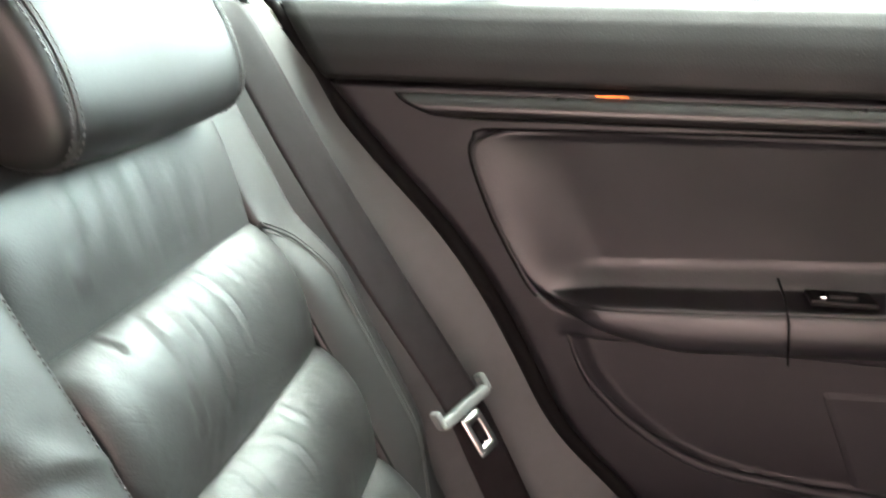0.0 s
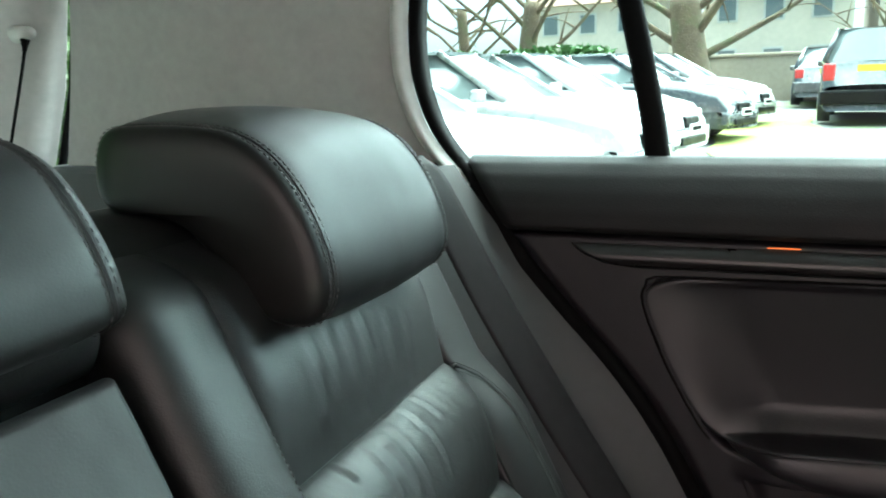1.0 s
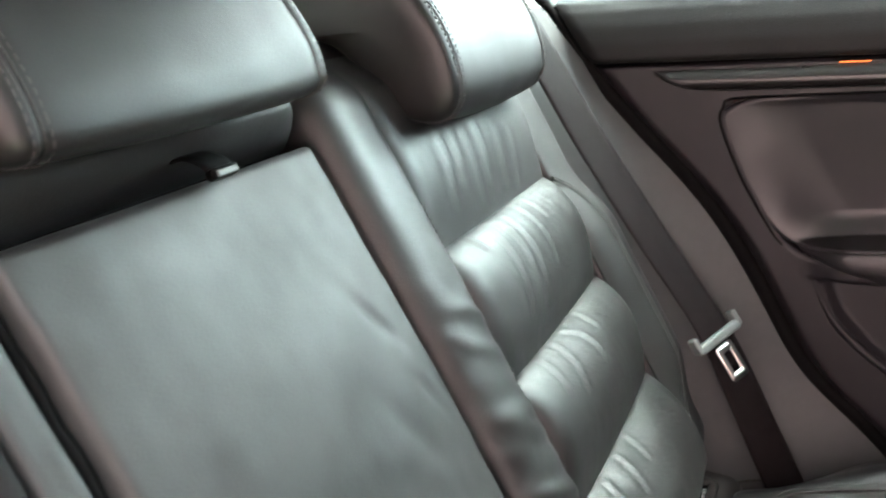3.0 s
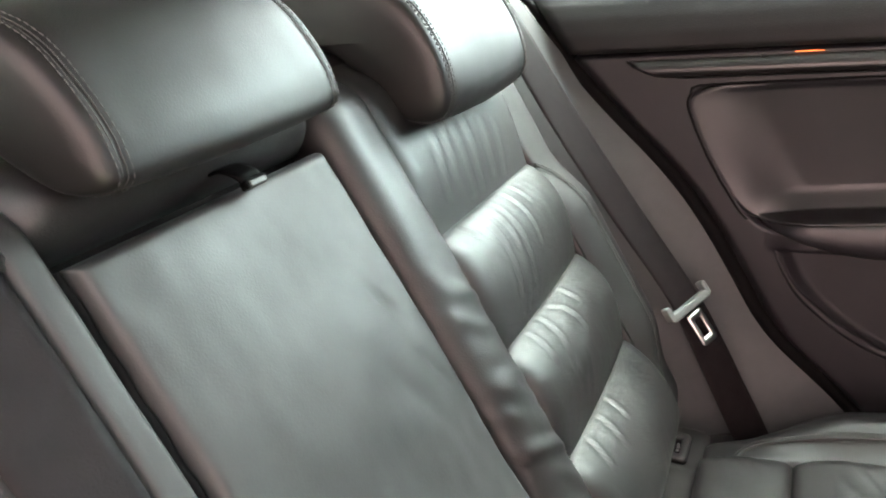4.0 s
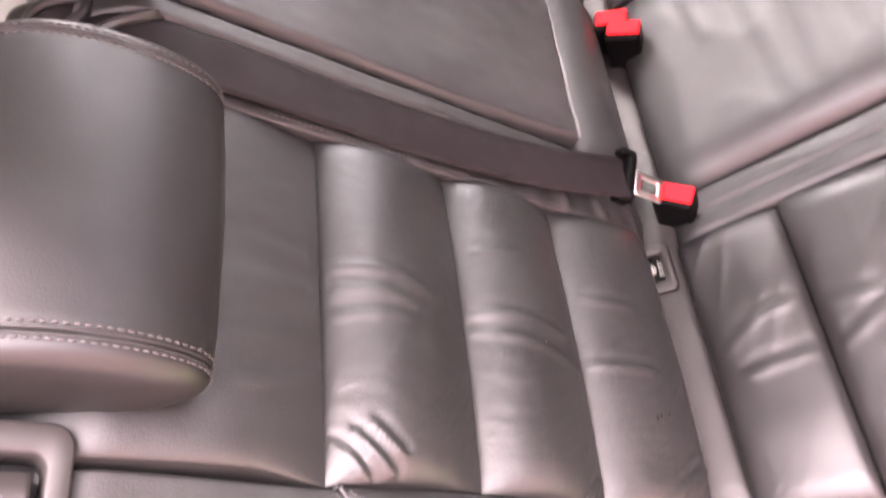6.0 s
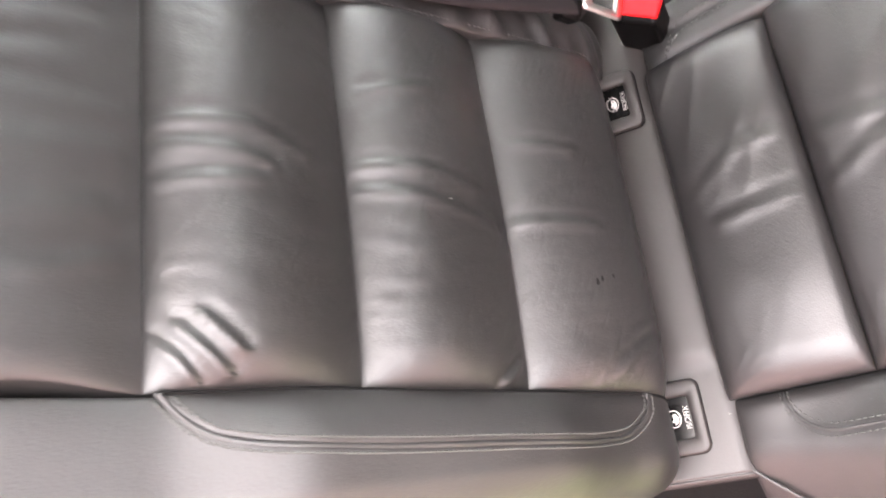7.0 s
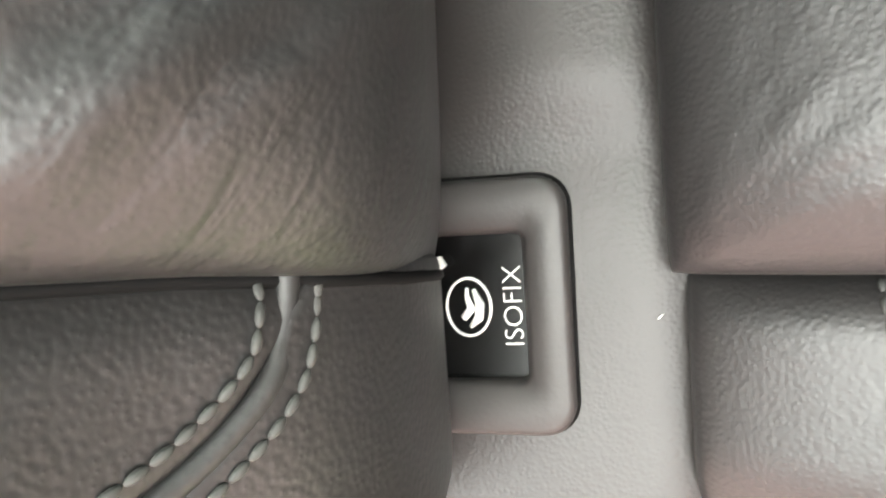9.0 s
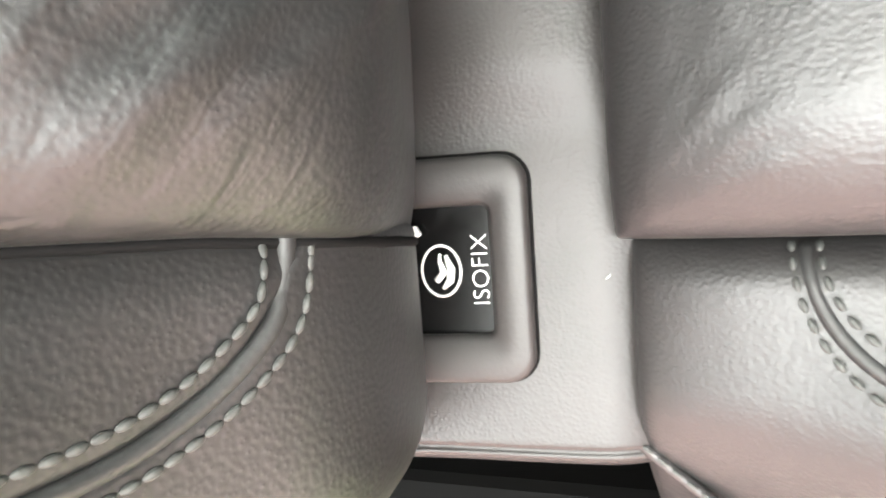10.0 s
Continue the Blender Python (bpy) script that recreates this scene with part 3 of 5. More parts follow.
def centre_back():
    body = thing("middle_backrest", "smooth black leather centre backrest panel, an armrest folded up", "seat back")
    y0, y1, s0, s1 = -0.119, 0.121, 0.135, 0.541

    def fn(a, b):
        y, s = y0 + (y1 - y0) * a, s0 + (s1 - s0) * b
        dy, ds = min(y - y0, y1 - y), min(s - s0, s1 - s)
        h = -0.004 + 0.018 * rnd(min(y - y0, y1 - y, ds), 0.008) + 0.006 * rnd(dy, 0.1) * rnd(ds, 0.12) + 0.012 * smooth01((0.3 - s) / 0.2)
        h += 0.0028 * noise.noise((y * 9, s * 7, 3.3)) + 0.002 * noise.noise((y * 22, s * 17, 8.3)) + 0.0007 * noise.noise((y * 60, s * 40, 4.1))
        for cy, cs, r, amp in ((0.082, 0.418, 0.012, -0.0035), (0.06, 0.35, 0.02, -0.002), (0.094, 0.36, 0.01, -0.0025)):
            h += amp * math.exp(-(((y - cy) + 0.4 * (s - cs)) ** 2 / (0.4 * r) ** 2 + (s - cs) ** 2 / (1.6 * r) ** 2))
        return sb(y, s, h)
    part("armrest_panel", sheet(fn, 60, 90, lambda a, b: sb(y0 + (y1 - y0) * a, s0 + (s1 - s0) * b, -0.03), True), LEATHER_FLAT, body)

    def low(a, b):
        y, s = -0.13 + 0.26 * a, 0.03 + 0.102 * b
        d = min(y + 0.13, 0.13 - y)
        h = -0.005 + 0.03 * rnd(0.132 - s, 0.06) * (0.4 + 0.6 * rnd(d, 0.02))
        return sb(y, s, h)
    part("lower_pad", sheet(low, 36, 24, lambda a, b: sb(-0.13 + 0.26 * a, 0.03 + 0.1 * b, -0.03), True), LEATHER, body)
    # The bright line along the lower edge is painted in, not lit.
    part("piping", tube([sb(-0.113 + 0.23 * k / 20, 0.1345, 0.0215 + 0.0008 * math.sin(k)) for k in range(21)], 0.0018), PIPING, body, "edge piping lightened as its highlight")

    def top(a, b):
        y, s = -0.134 + 0.268 * a, 0.5475 + 0.058 * b
        d = min(y + 0.134, 0.134 - y)
        h = -0.026 + 0.052 * rnd(s - 0.5475, 0.036) * (0.3 + 0.7 * rnd(d, 0.03))
        return sb(y, s, h)
    part("top_roll", sheet(top, 40, 20, lambda a, b: sb(-0.134 + 0.268 * a, 0.548 + 0.056 * b, -0.05), True), LEATHER, body)

    CAP = spline([sb(0, 0.585, 0.0), sb(0, 0.6, 0.004), Vector((-0.235, 0, 1.078)), Vector((-0.27, 0, 1.08)), Vector((-0.305, 0, 1.065)), Vector((-0.315, 0, 1.0)), Vector((-0.3, 0, 0.9))], 40)
    part("top_cover", sheet(lambda a, b: CAP[int(round(b * 40))] + Vector((0, -0.134 + 0.268 * a, 0)), 12, 40, None, True, True), LEATHER, body)

    def groove(a, b):
        return sb(-0.15 + 0.284 * a, 0.05 + 0.53 * b, -0.028)
    part("backing", sheet(groove, 8, 30, lambda a, b: sb(-0.15 + 0.284 * a, 0.05 + 0.53 * b, -0.12), True), RUBBER, body)

    def edge(a, b):
        y, s = -0.151 + 0.0275 * a, 0.05 + 0.545 * b
        d = min(a, 1 - a) * 0.0275
        return sb(y, s, -0.02 + 0.036 * rnd(d, 0.007) + 0.001 * noise.noise((y * 40, s * 20, 2)))
    part("edge_roll", sheet(edge, 14, 80, lambda a, b: sb(-0.151 + 0.0275 * a, 0.05 + 0.545 * b, -0.03), True), LEATHER_FLAT, body)
    # Black tube paints the shaded groove between roll and panel.
    part("side_gap_line", tube([sb(-0.1215, 0.14 + 0.4 * k / 40, 0.0065 + 0.001 * math.sin(k * 1.7)) for k in range(41)], 0.003), RUBBER, body, "black line for the dark groove beside the panel")
    return body


seat_back(1, 11, "black leather rear seat back with three wrinkled ribs")
seat_back(-1, 47, "black leather rear seat back with creased ribs and stitched edge")
centre_back()

# pull strap of the folded armrest
strap = thing("pull_strap", "short black webbing pull strap at the armrest edge", "strap")
pp = [sb(0.016, 0.556, -0.012), sb(0.017, 0.556, 0.004), sb(0.018, 0.553, 0.015), sb(0.02, 0.546, 0.0215), sb(0.021, 0.541, 0.0235)]
part("loop", ribbon(pp, [Vector((0, 1, 0.02))] * 5, 0.0105, 0.003, 24), BUCKLE, strap)
clip = part("clip", box((0.0075, 0.021, 0.0065), sb(0.021, 0.538, 0.024), 0.0018, turn=Matrix.Rotation(radians(-26), 4, "Y")), BUCKLE, strap, "black plastic end clip")
# Pale strip: the highlight on the clip's front, put into colour.
part("clip_glint", box((0.0022, 0.0165, 0.004), sb(0.021, 0.537, 0.0275), 0.0008, turn=Matrix.Rotation(radians(-26), 4, "Y")), QTRIM, clip, "pale strip painted as the highlight on the clip")

# ---------- headrests ----------
HEAD_OUTER = [(-0.108, 1.06), (-0.114, 1.088), (-0.129, 1.117), (-0.149, 1.14), (-0.176, 1.155), (-0.21, 1.16), (-0.253, 1.161), (-0.28, 1.158),
              (-0.292, 1.141), (-0.293, 1.114), (-0.28, 1.102), (-0.25, 1.1), (-0.22, 1.093), (-0.197, 1.074), (-0.175, 1.045), (-0.153, 1.031), (-0.126, 1.03), (-0.112, 1.042)]
HEAD_CENTRE = [(-0.118, 1.095), (-0.122, 1.107), (-0.132, 1.125), (-0.149, 1.146), (-0.172, 1.159), (-0.2, 1.164), (-0.232, 1.165), (-0.251, 1.162),
               (-0.262, 1.146), (-0.265, 1.124), (-0.257, 1.11), (-0.236, 1.106), (-0.212, 1.102), (-0.19, 1.096), (-0.165, 1.082), (-0.148, 1.075), (-0.127, 1.076), (-0.117, 1.083)]


def headrest(profile, y0, y1, seed, core, label):
    body = thing("headrest", label, "headrest", "rear headrests")
    pts = [Vector((x, 0, z)) for x, z in profile]
    ring = []
    n = len(pts)
    for k in range(n):
        a, b, c, d = pts[k - 1], pts[k], pts[(k + 1) % n], pts[(k + 2) % n]
        for t in (0, 0.25, 0.5, 0.75):
            ring.append(0.5 * (2 * b + (c - a) * t + (2 * a - 5 * b + 4 * c - d) * t * t + (3 * b - a - 3 * c + d) * t ** 3))
    m = len(ring)
    cc = Vector((core[0], 0, core[1]))
    steps = ease(40)
    vs, fs = [], []
    for e in steps:
        w = 1 - (2 * e - 1) ** 2
        for p in ring:
            q = cc + (p - cc) * (1 + 0.02 * min(1, w * 6) + 0.045 * w)
            nz = noise.noise((q.x * 25, e * 6, seed + q.z * 25)) * 0.0006
            vs.append(q + (p - cc).normalized() * nz + Vector((0, y0 + (y1 - y0) * e, 0.006 * w * max(0.0, (p.z - cc.z) / 0.045))))
    for i in range(len(steps) - 1):
        for j in range(m):
            fs.append((i * m + j, i * m + (j + 1) % m, (i + 1) * m + (j + 1) % m, (i + 1) * m + j))
    part("cover", (vs, fs), LEATHER_HEAD, body)
    for side, yy, out in ((0, y0, -1), (1, y1, 1)):
        vs, fs = [], []
        rr = [1.0, 1.012, 1.012, 0.998, 0.965, 0.89, 0.74, 0.5, 0.2]
        oo = [-0.001, 0.0006, 0.003, 0.0065, 0.0095, 0.0125, 0.0145, 0.016, 0.0165]
        for r_, o_ in zip(rr, oo):
            for p in ring:
                vs.append(cc + (p - cc) * r_ + Vector((0, yy + out * o_, 0)))
        for i in range(len(rr) - 1):
            for j in range(m):
                q = (i * m + j, i * m + (j + 1) % m, (i + 1) * m + (j + 1) % m, (i + 1) * m + j)
                fs.append(q if out > 0 else tuple(reversed(q)))
        cap = tuple(range((len(rr) - 1) * m, len(rr) * m))
        fs.append(cap if out > 0 else tuple(reversed(cap)))
        pan = part("side_panel", (vs, fs), LEATHER_HEAD, body)
        loop = [cc + (p - cc) * 1.014 for p in ring + ring[:1]]
        nr = [(p - cc).normalized() for p in ring + ring[:1]]
        fat = 0.0004 if abs(y0) < 0.2 else 0.0006
        r1 = stitch_row([p + Vector((0, yy - out * 0.004, 0)) + q * 0.0014 for p, q in zip(loop, nr)], nr, 0.0048, 0.0034, fat)
        r2 = stitch_row([p + Vector((0, yy + out * 0.004, 0)) + q * 0.0002 for p, q in zip(loop, nr)], nr, 0.0048, 0.0034, fat)
        for e in (-1, 1):
            part("seam", tube([p + Vector((0, yy - out * 0.0014 * e, 0)) + q * (0.0002 * e) for p, q in zip(loop, nr)], fat, 6, False), LEATHER_DARK, pan, "dark sewn groove")
        part("stitching", join(r1, r2), THREAD_DARK if y0 > -0.2 else THREAD_HEAD, pan)
    for k in (0.3, 0.7):
        yy = y0 + (y1 - y0) * k
        part("post", tube([(core[0] - 0.03, yy, core[1]), (core[0] - 0.055, yy, 1.0), (core[0] - 0.04, yy, 0.94)], 0.006, 10), CHROME, body, "steel post")
    return body


headrest(HEAD_OUTER, 0.256, 0.452, 3, (-0.165, 1.102), "black leather headrest of the outer rear seat, stitched edges")
headrest(HEAD_OUTER, -0.428, -0.243, 5, (-0.165, 1.102), "black leather headrest of the outer rear seat, pale stitching")
headrest(HEAD_CENTRE, -0.106, 0.082, 7, (-0.18, 1.122), "black leather centre headrest with wrapped front")


# ---------- bench cushion ----------
def cu(x, y, h):
    return Vector((x, y, 0.553 + 0.13 * (x - 0.08) + h))


CUSH_FOLDS = {-1: [[(0.095, 0.333), (0.131, 0.309), (0.163, 0.304)], [(0.112, 0.36), (0.167, 0.355)], [(0.188, 0.316), (0.245, 0.32)], [(0.197, 0.355), (0.238, 0.335)]],
              1: [[(0.2, 0.37), (0.24, 0.352), (0.285, 0.36)], [(0.21, 0.33), (0.25, 0.318), (0.287, 0.33)], [(0.2, 0.285), (0.282, 0.296)], [(0.3, 0.36), (0.36, 0.35)], [(0.3, 0.3), (0.37, 0.31)], [(0.1, 0.31), (0.16, 0.3)]]}


PAD_FOLDS = [[(0.221, 0.11), (0.226, 0.0), (0.232, -0.105)], [(0.262, 0.06), (0.268, -0.03), (0.266, -0.09)], [(0.318, 0.1), (0.312, 0.02), (0.32, -0.06)], [(0.165, 0.08), (0.17, 0.03)]]
PUCKERS = [[(0.086, 0.49 - 0.004 * k), (0.098 + 0.002 * (k % 2), 0.483 - 0.006 * k), (0.112 - 0.003 * k, 0.478 - 0.009 * k)] for k in range(5)]


def bench():
    body = thing("rear_bench_cushion", "black leather rear bench cushion with padded ribs", "seat cushion")
    cuts = (0.077, 0.182, 0.293, 0.405)

    def drop(x):
        d = max(0.0, x - 0.43)
        return -1.4 * d * d / 0.1 - 2.2 * max(0, d - 0.07)
    for sgn, seed in ((1, 21), (-1, 33)):
        flip = sgn < 0
        CE = 0.476 if sgn > 0 else 0.495
        for k in range(3):
            x0, x1 = cuts[k], cuts[k + 1]
            def fn(a, b, x0=x0, x1=x1, k=k):
                yi = IN - 0.05 * ((x0 + x1) / 2 - 0.08)
                y = yi + (CE - yi) * a
                x = x0 + (x1 - x0) * b
                dy, dx = min(y - yi, CE - y), min(x - x0, x1 - x)
                edge = rnd(dx, 0.05) * 0.8 + rnd(dx, 0.01) * 0.2
                h = -0.012 + (0.014 + 0.02 * edge) * (0.45 + 0.55 * rnd(dy, 0.03))
                m = rnd(dy, 0.05) * rnd(dx, 0.03)
                v = noise.noise((y * 8 + 3 * x, x * 26 + y * 10, seed + k))
                h += m * (0.0018 * (1 - min(1, abs(v) * 2.4)) ** 2 * (0.6 + noise.noise((y * 6, x * 6, seed))) + 0.003 * noise.noise((x * 14, y * 12, seed + k)))
                h += 0.0012 * m * creases(x, y, CUSH_FOLDS[sgn], 0.0042)
                if k == 0:
                    h += 0.00045 * rnd(dy, 0.006) * rnd(dx, 0.008) * creases(x, y, PUCKERS, 0.0014)
                return cu(x, sgn * y, h)
            part("rib", sheet(fn, 100, 50, lambda a, b, x0=x0, x1=x1: cu(x0 + (x1 - x0) * b, sgn * (0.2 + (CE - 0.2) * a), -0.05), flip), LEATHER_SEAT, body)

        def front(a, b):
            x = 0.405 + 0.12 * b
            y = 0.2 + (CE - 0.2) * a
            return cu(x, sgn * y, 0.014 * rnd(b * 0.12, 0.03) - 0.006 + drop(x))
        part("front_roll", sheet(front, 30, 24, lambda a, b: cu(0.405 + 0.1 * b, sgn * (0.2 + (CE - 0.2) * a), -0.14), flip), LEATHER, body)

        def strip(a, b):
            x = 0.0795 + 0.4 * b
            yi, yo = 0.152 - 0.05 * (x - 0.08), IN - 0.05 * (x - 0.08)
            y = yi + (yo - yi) * a
            d = min(a, 1 - a) * (yo - yi)
            h = -0.012 + 0.02 * (0.6 + 0.4 * rnd(d, 0.012)) * rnd(x - 0.077, 0.03) + 0.0012 * noise.noise((x * 30, y * 30, seed))
            h -= 0.004 * math.exp(-((a - 0.52) / 0.05) ** 2)
            return cu(x, sgn * y, h + drop(x))
        part("inner_strip", sheet(strip, 26, 90, lambda a, b: cu(0.0795 + 0.4 * b, sgn * (0.15 + 0.06 * a), -0.05), flip), LEATHER, body)
        rows = []
        for e in (0.42, 0.62):
            pts = []
            for k in range(100):
                x = 0.098 + 0.33 * k / 99
                yi, yo = 0.152 - 0.05 * (x - 0.08), IN - 0.05 * (x - 0.08)
                corner = max(0.0, 1 - (x - 0.098) / 0.03) ** 2
                ee = e + (0.98 - e) * corner
                h = -0.012 + 0.02 * (0.6 + 0.4 * rnd(min(ee, 1 - ee) * (yo - yi), 0.012)) * rnd(x - 0.077, 0.03)
                pts.append(cu(x, sgn * (yi + (yo - yi) * ee), h + 0.0008 + drop(x)))
            rows.append(stitch_row(pts, [Vector((-0.13, 0, 1))] * 100, 0.0046, 0.0034, 0.0006))
        part("stitching", join(*rows), THREAD, body, "pale double row of stitches")

        def bolster_h(x, y, a):
            rise = smooth01((x - 0.085) / 0.16)
            h = -0.012 + (0.012 + 0.034 * rise * smooth01(a / 0.55)) * rnd(y - CE, 0.012) * (0.4 + 0.6 * rnd(x - 0.08, 0.03))
            return h - (0.035 * (1 - rise) + 0.02) * smooth01((a - 0.3) / 0.7) - 0.05 * max(0, (a - 0.85) / 0.15) ** 2

        def side(a, b):
            x = 0.0795 + 0.42 * b
            y = CE + 0.115 * a
            h = bolster_h(x, y, a)
            h += 0.0016 * noise.noise((x * 22, y * 22, seed + 4)) + 0.002 * noise.noise((x * 9, y * 30, seed + 6)) * rnd(a, 0.3)
            return cu(x, sgn * y, h + drop(x))
        part("outer_bolster", sheet(side, 40, 80, lambda a, b: cu(0.0795 + 0.42 * b, sgn * (CE + 0.1 * a), -0.16), flip), LEATHER_SEAT, body)
        rows = []
        for off in (0.0, 0.009):
            pts = []
            for k in range(60):
                u = k / 59
                ang = min(1, u * 1.6) * math.pi / 2
                x = 0.12 - off * 0.6 + 0.034 * (1 - math.cos(ang)) + max(0, u - 0.625) * 0.7
                y = CE + 0.0025 + (0.028 + off) * math.sin(ang)
                a = (y - CE) / 0.115
                h = bolster_h(x, y, a)
                pts.append(cu(x, sgn * y, h + 0.0012 + drop(x)))
            rows.append(stitch_row(pts, [Vector((-0.2, -0.3 * sgn, 0.95))] * 60, 0.0046, 0.0034, 0.0006))
        part("stitching", join(*rows), THREAD, body, "pale double row of stitches")
        welt = []
        for k in range(60):
            u = k / 59
            ang = min(1, u * 1.6) * math.pi / 2
            x = 0.1173 + 0.034 * (1 - math.cos(ang)) + max(0, u - 0.625) * 0.7
            y = CE + 0.0025 + 0.0325 * math.sin(ang)
            welt.append(cu(x, sgn * y, bolster_h(x, y, (y - CE) / 0.115) + drop(x) - 0.0004))
        part("seam_ridge", tube(welt, 0.0017, 8), LEATHER, body)
        low = [Vector((0.0765 + 0.05 * k / 20, sgn * (0.5455 + 0.044 * k / 20), 0.5425 - 0.02 * (k / 20) ** 2)) for k in range(21)]
        part("edge_welt", tube([p - Vector((0, 0, 0.0016)) for p in low], 0.0017, 8), LEATHER_DARK, body, "sewn welt at the cushion corner")
        part("stitching", stitch_row([p + Vector((0.001, 0, 0.0004)) for p in low], [Vector((0, 0, 1))] * 21, 0.0045, 0.003, 0.0005), THREAD, body)

    def pad(a, b):
        x = 0.0795 + 0.42 * b
        yi = 0.152 - 0.05 * (x - 0.08)
        y = -yi + 2 * yi * a
        d = yi - abs(y)
        h = -0.012 + 0.032 * rnd(d, 0.05) * (0.35 + 0.65 * rnd(x - 0.08, 0.05)) + 0.003 * noise.noise((x * 10, y * 12, 5.5))
        h += 0.0011 * (1 - min(1, abs(noise.noise((y * 9, x * 14, 9.1))) * 2.6)) ** 2 * rnd(d, 0.05) * rnd(x - 0.1, 0.05)
        h += 0.0018 * rnd(d, 0.04) * creases(x, y, PAD_FOLDS, 0.0055)
        return cu(x, y, h + drop(x))
    part("centre_pad", sheet(pad, 70, 80, lambda a, b: cu(0.0795 + 0.42 * b, -0.15 + 0.3 * a, -0.16), False), LEATHER_PAD, body)
    part("base", box((0.42, 1.14, 0.2), (0.295, 0, 0.43), 0.02), CARPET, body)
    return body


bench()

# ---------- trim strip in the joint, with the child seat anchor pockets ----------
joint = thing("joint_trim_strip", "grey grained plastic strip between back and cushion", "trim strip")


def strip_z(x):
    return 0.5485 - 0.12 * (x - 0.05) - 0.004 * max(0, (x - 0.07) / 0.012) ** 2


def strip_fn(a, b):
    x, y = 0.004 + 0.08 * a, -0.554 + 1.108 * b
    d = 0.554 - abs(y)
    z = strip_z(x) + 0.0015 * noise.noise((y * 9, x * 20, 1)) - 0.008 * (1 - rnd(d, 0.006)) - 0.0016 * math.exp(-((d - 0.005) / 0.0007) ** 2) + 0.004 * smooth01((0.47 - abs(y)) / 0.02) * math.sin(math.pi * max(0, min(1, (x - 0.02) / 0.065)))
    return Vector((x, y, z))


part("strip", sheet(strip_fn, 24, 300, lambda a, b: Vector((0.004 + 0.084 * a, -0.554 + 1.108 * b, 0.515)), False), PLASTIC, joint)


part("lint", tube([(0.0735, -0.505, strip_z(0.0735) + 0.0012), (0.0745, -0.504, strip_z(0.0745) + 0.0013)], 0.00016, 5), WHITE_PRINT, joint, "tiny white speck of lint")


def ring_plate(ox, oy, ix, iy, rad, irad, depth, n=6):
    """A rounded rectangular frame, lying flat, with a hole; (front corners only are round to the full radius)."""
    def loop(hx, hy, r):
        out = []
        for cx, cy, a0 in ((hx - r, hy - r, 0), (-hx + r, hy - r, 90), (-hx + r, -hy + r, 180), (hx - r, -hy + r, 270)):
            for k in range(n + 1):
                a = radians(a0 + 90 * k / n)
                out.append((cx + r * math.cos(a), cy + r * math.sin(a)))
        return out
    e = min(0.0016, depth * 0.4)
    loops = [(loop(ox, oy, rad), -depth), (loop(ox, oy, rad), -e), (loop(ox - e * 0.4, oy - e * 0.4, rad), -e * 0.3), (loop(ox - e, oy - e, rad - e * 0.5), 0),
             (loop(ix + e, iy + e, irad + e), 0), (loop(ix, iy, irad), -e), (loop(ix, iy, irad), -depth)]
    vs = [Vector((x, y, z)) for l, z in loops for x, y in l]
    m = len(loops[0][0])
    fs = [(i * m + j, i * m + (j + 1) % m, (i + 1) * m + (j + 1) % m, (i + 1) * m + j) for i in range(len(loops) - 1) for j in range(m)]
    fs += [((len(loops) - 1) * m + j, (len(loops) - 1) * m + (j + 1) % m, (j + 1) % m, j) for j in range(m)]
    return vs, fs


def text_mesh(body, size, thick):
    cur = bpy.data.curves.new("text", "FONT")
    cur.body, cur.size, cur.extrude = body, size, thick
    cur.offset = -0.02 * size
    cur.align_x, cur.align_y = "CENTER", "CENTER"
    tmp = new("text", cur)
    bpy.context.view_layer.update()
    me = bpy.data.meshes.new_from_object(tmp.evaluated_get(bpy.context.evaluated_depsgraph_get()))
    bpy.data.objects.remove(tmp)
    return me


LETTERS = text_mesh("ISOFIX", 0.0063, 0.0001)


def anchor(y, fwd):
    body = thing("anchor_pocket", "grey bezel round a black child seat anchor window", "seat anchor", "child seat anchors", at=(0.0328 + fwd, y, 0.5555 + 0.28 * fwd))
    body.rotation_euler = (0, radians(7), 0)
    part("bezel", ring_plate(0.0235, 0.0287, 0.0135, 0.0164, 0.007, 0.002, 0.006), BEZEL, body)
    part("gap", ring_plate(0.0244, 0.0296, 0.022, 0.027, 0.0078, 0.006, 0.004), RUBBER, body, "dark gap round the bezel").location = (0, 0, -0.0035)
    part("window", box((0.03, 0.036, 0.003), (0.0, 0, -0.0055), 0.0005), WINDOW_BLACK, body, "black recessed window")
    lt = part("lettering", LETTERS.copy(), WHITE_PRINT, body, "white letters")
    lt.matrix_basis = pose(0.0105, 0, -0.0036, 0, 0, 90)
    emb = [tube([(-0.0 + 0.0052 * math.cos(a * 0.2618), 0.0066 * math.sin(a * 0.2618), -0.0037) for a in range(25)], 0.00034, 6, False)]
    part("ring_mark", emb[0], WHITE_PRINT, body, "white oval ring")
    sym = join(tube([(0.0002, -0.0046, -0.0038), (0.0022, -0.0026, -0.0038), (0.0026, 0.0004, -0.0038), (0.0012, 0.004, -0.0038)], [0.0005, 0.0011, 0.0011, 0.0005], 6),
               tube([(-0.0014, -0.0026, -0.0038), (0.0006, -0.0004, -0.0038), (-0.0004, 0.0024, -0.0038), (-0.0002, 0.0044, -0.0038)], [0.0009, 0.0011, 0.0006, 0.0004], 6))
    part("symbol", sym, WHITE_PRINT, body, "white pictogram strokes")
    return body


for yy, fwd in ((-0.5015, 0.0), (-0.2215, 0.011), (0.2185, 0.011), (0.4985, 0.006)):
    anchor(yy, fwd)

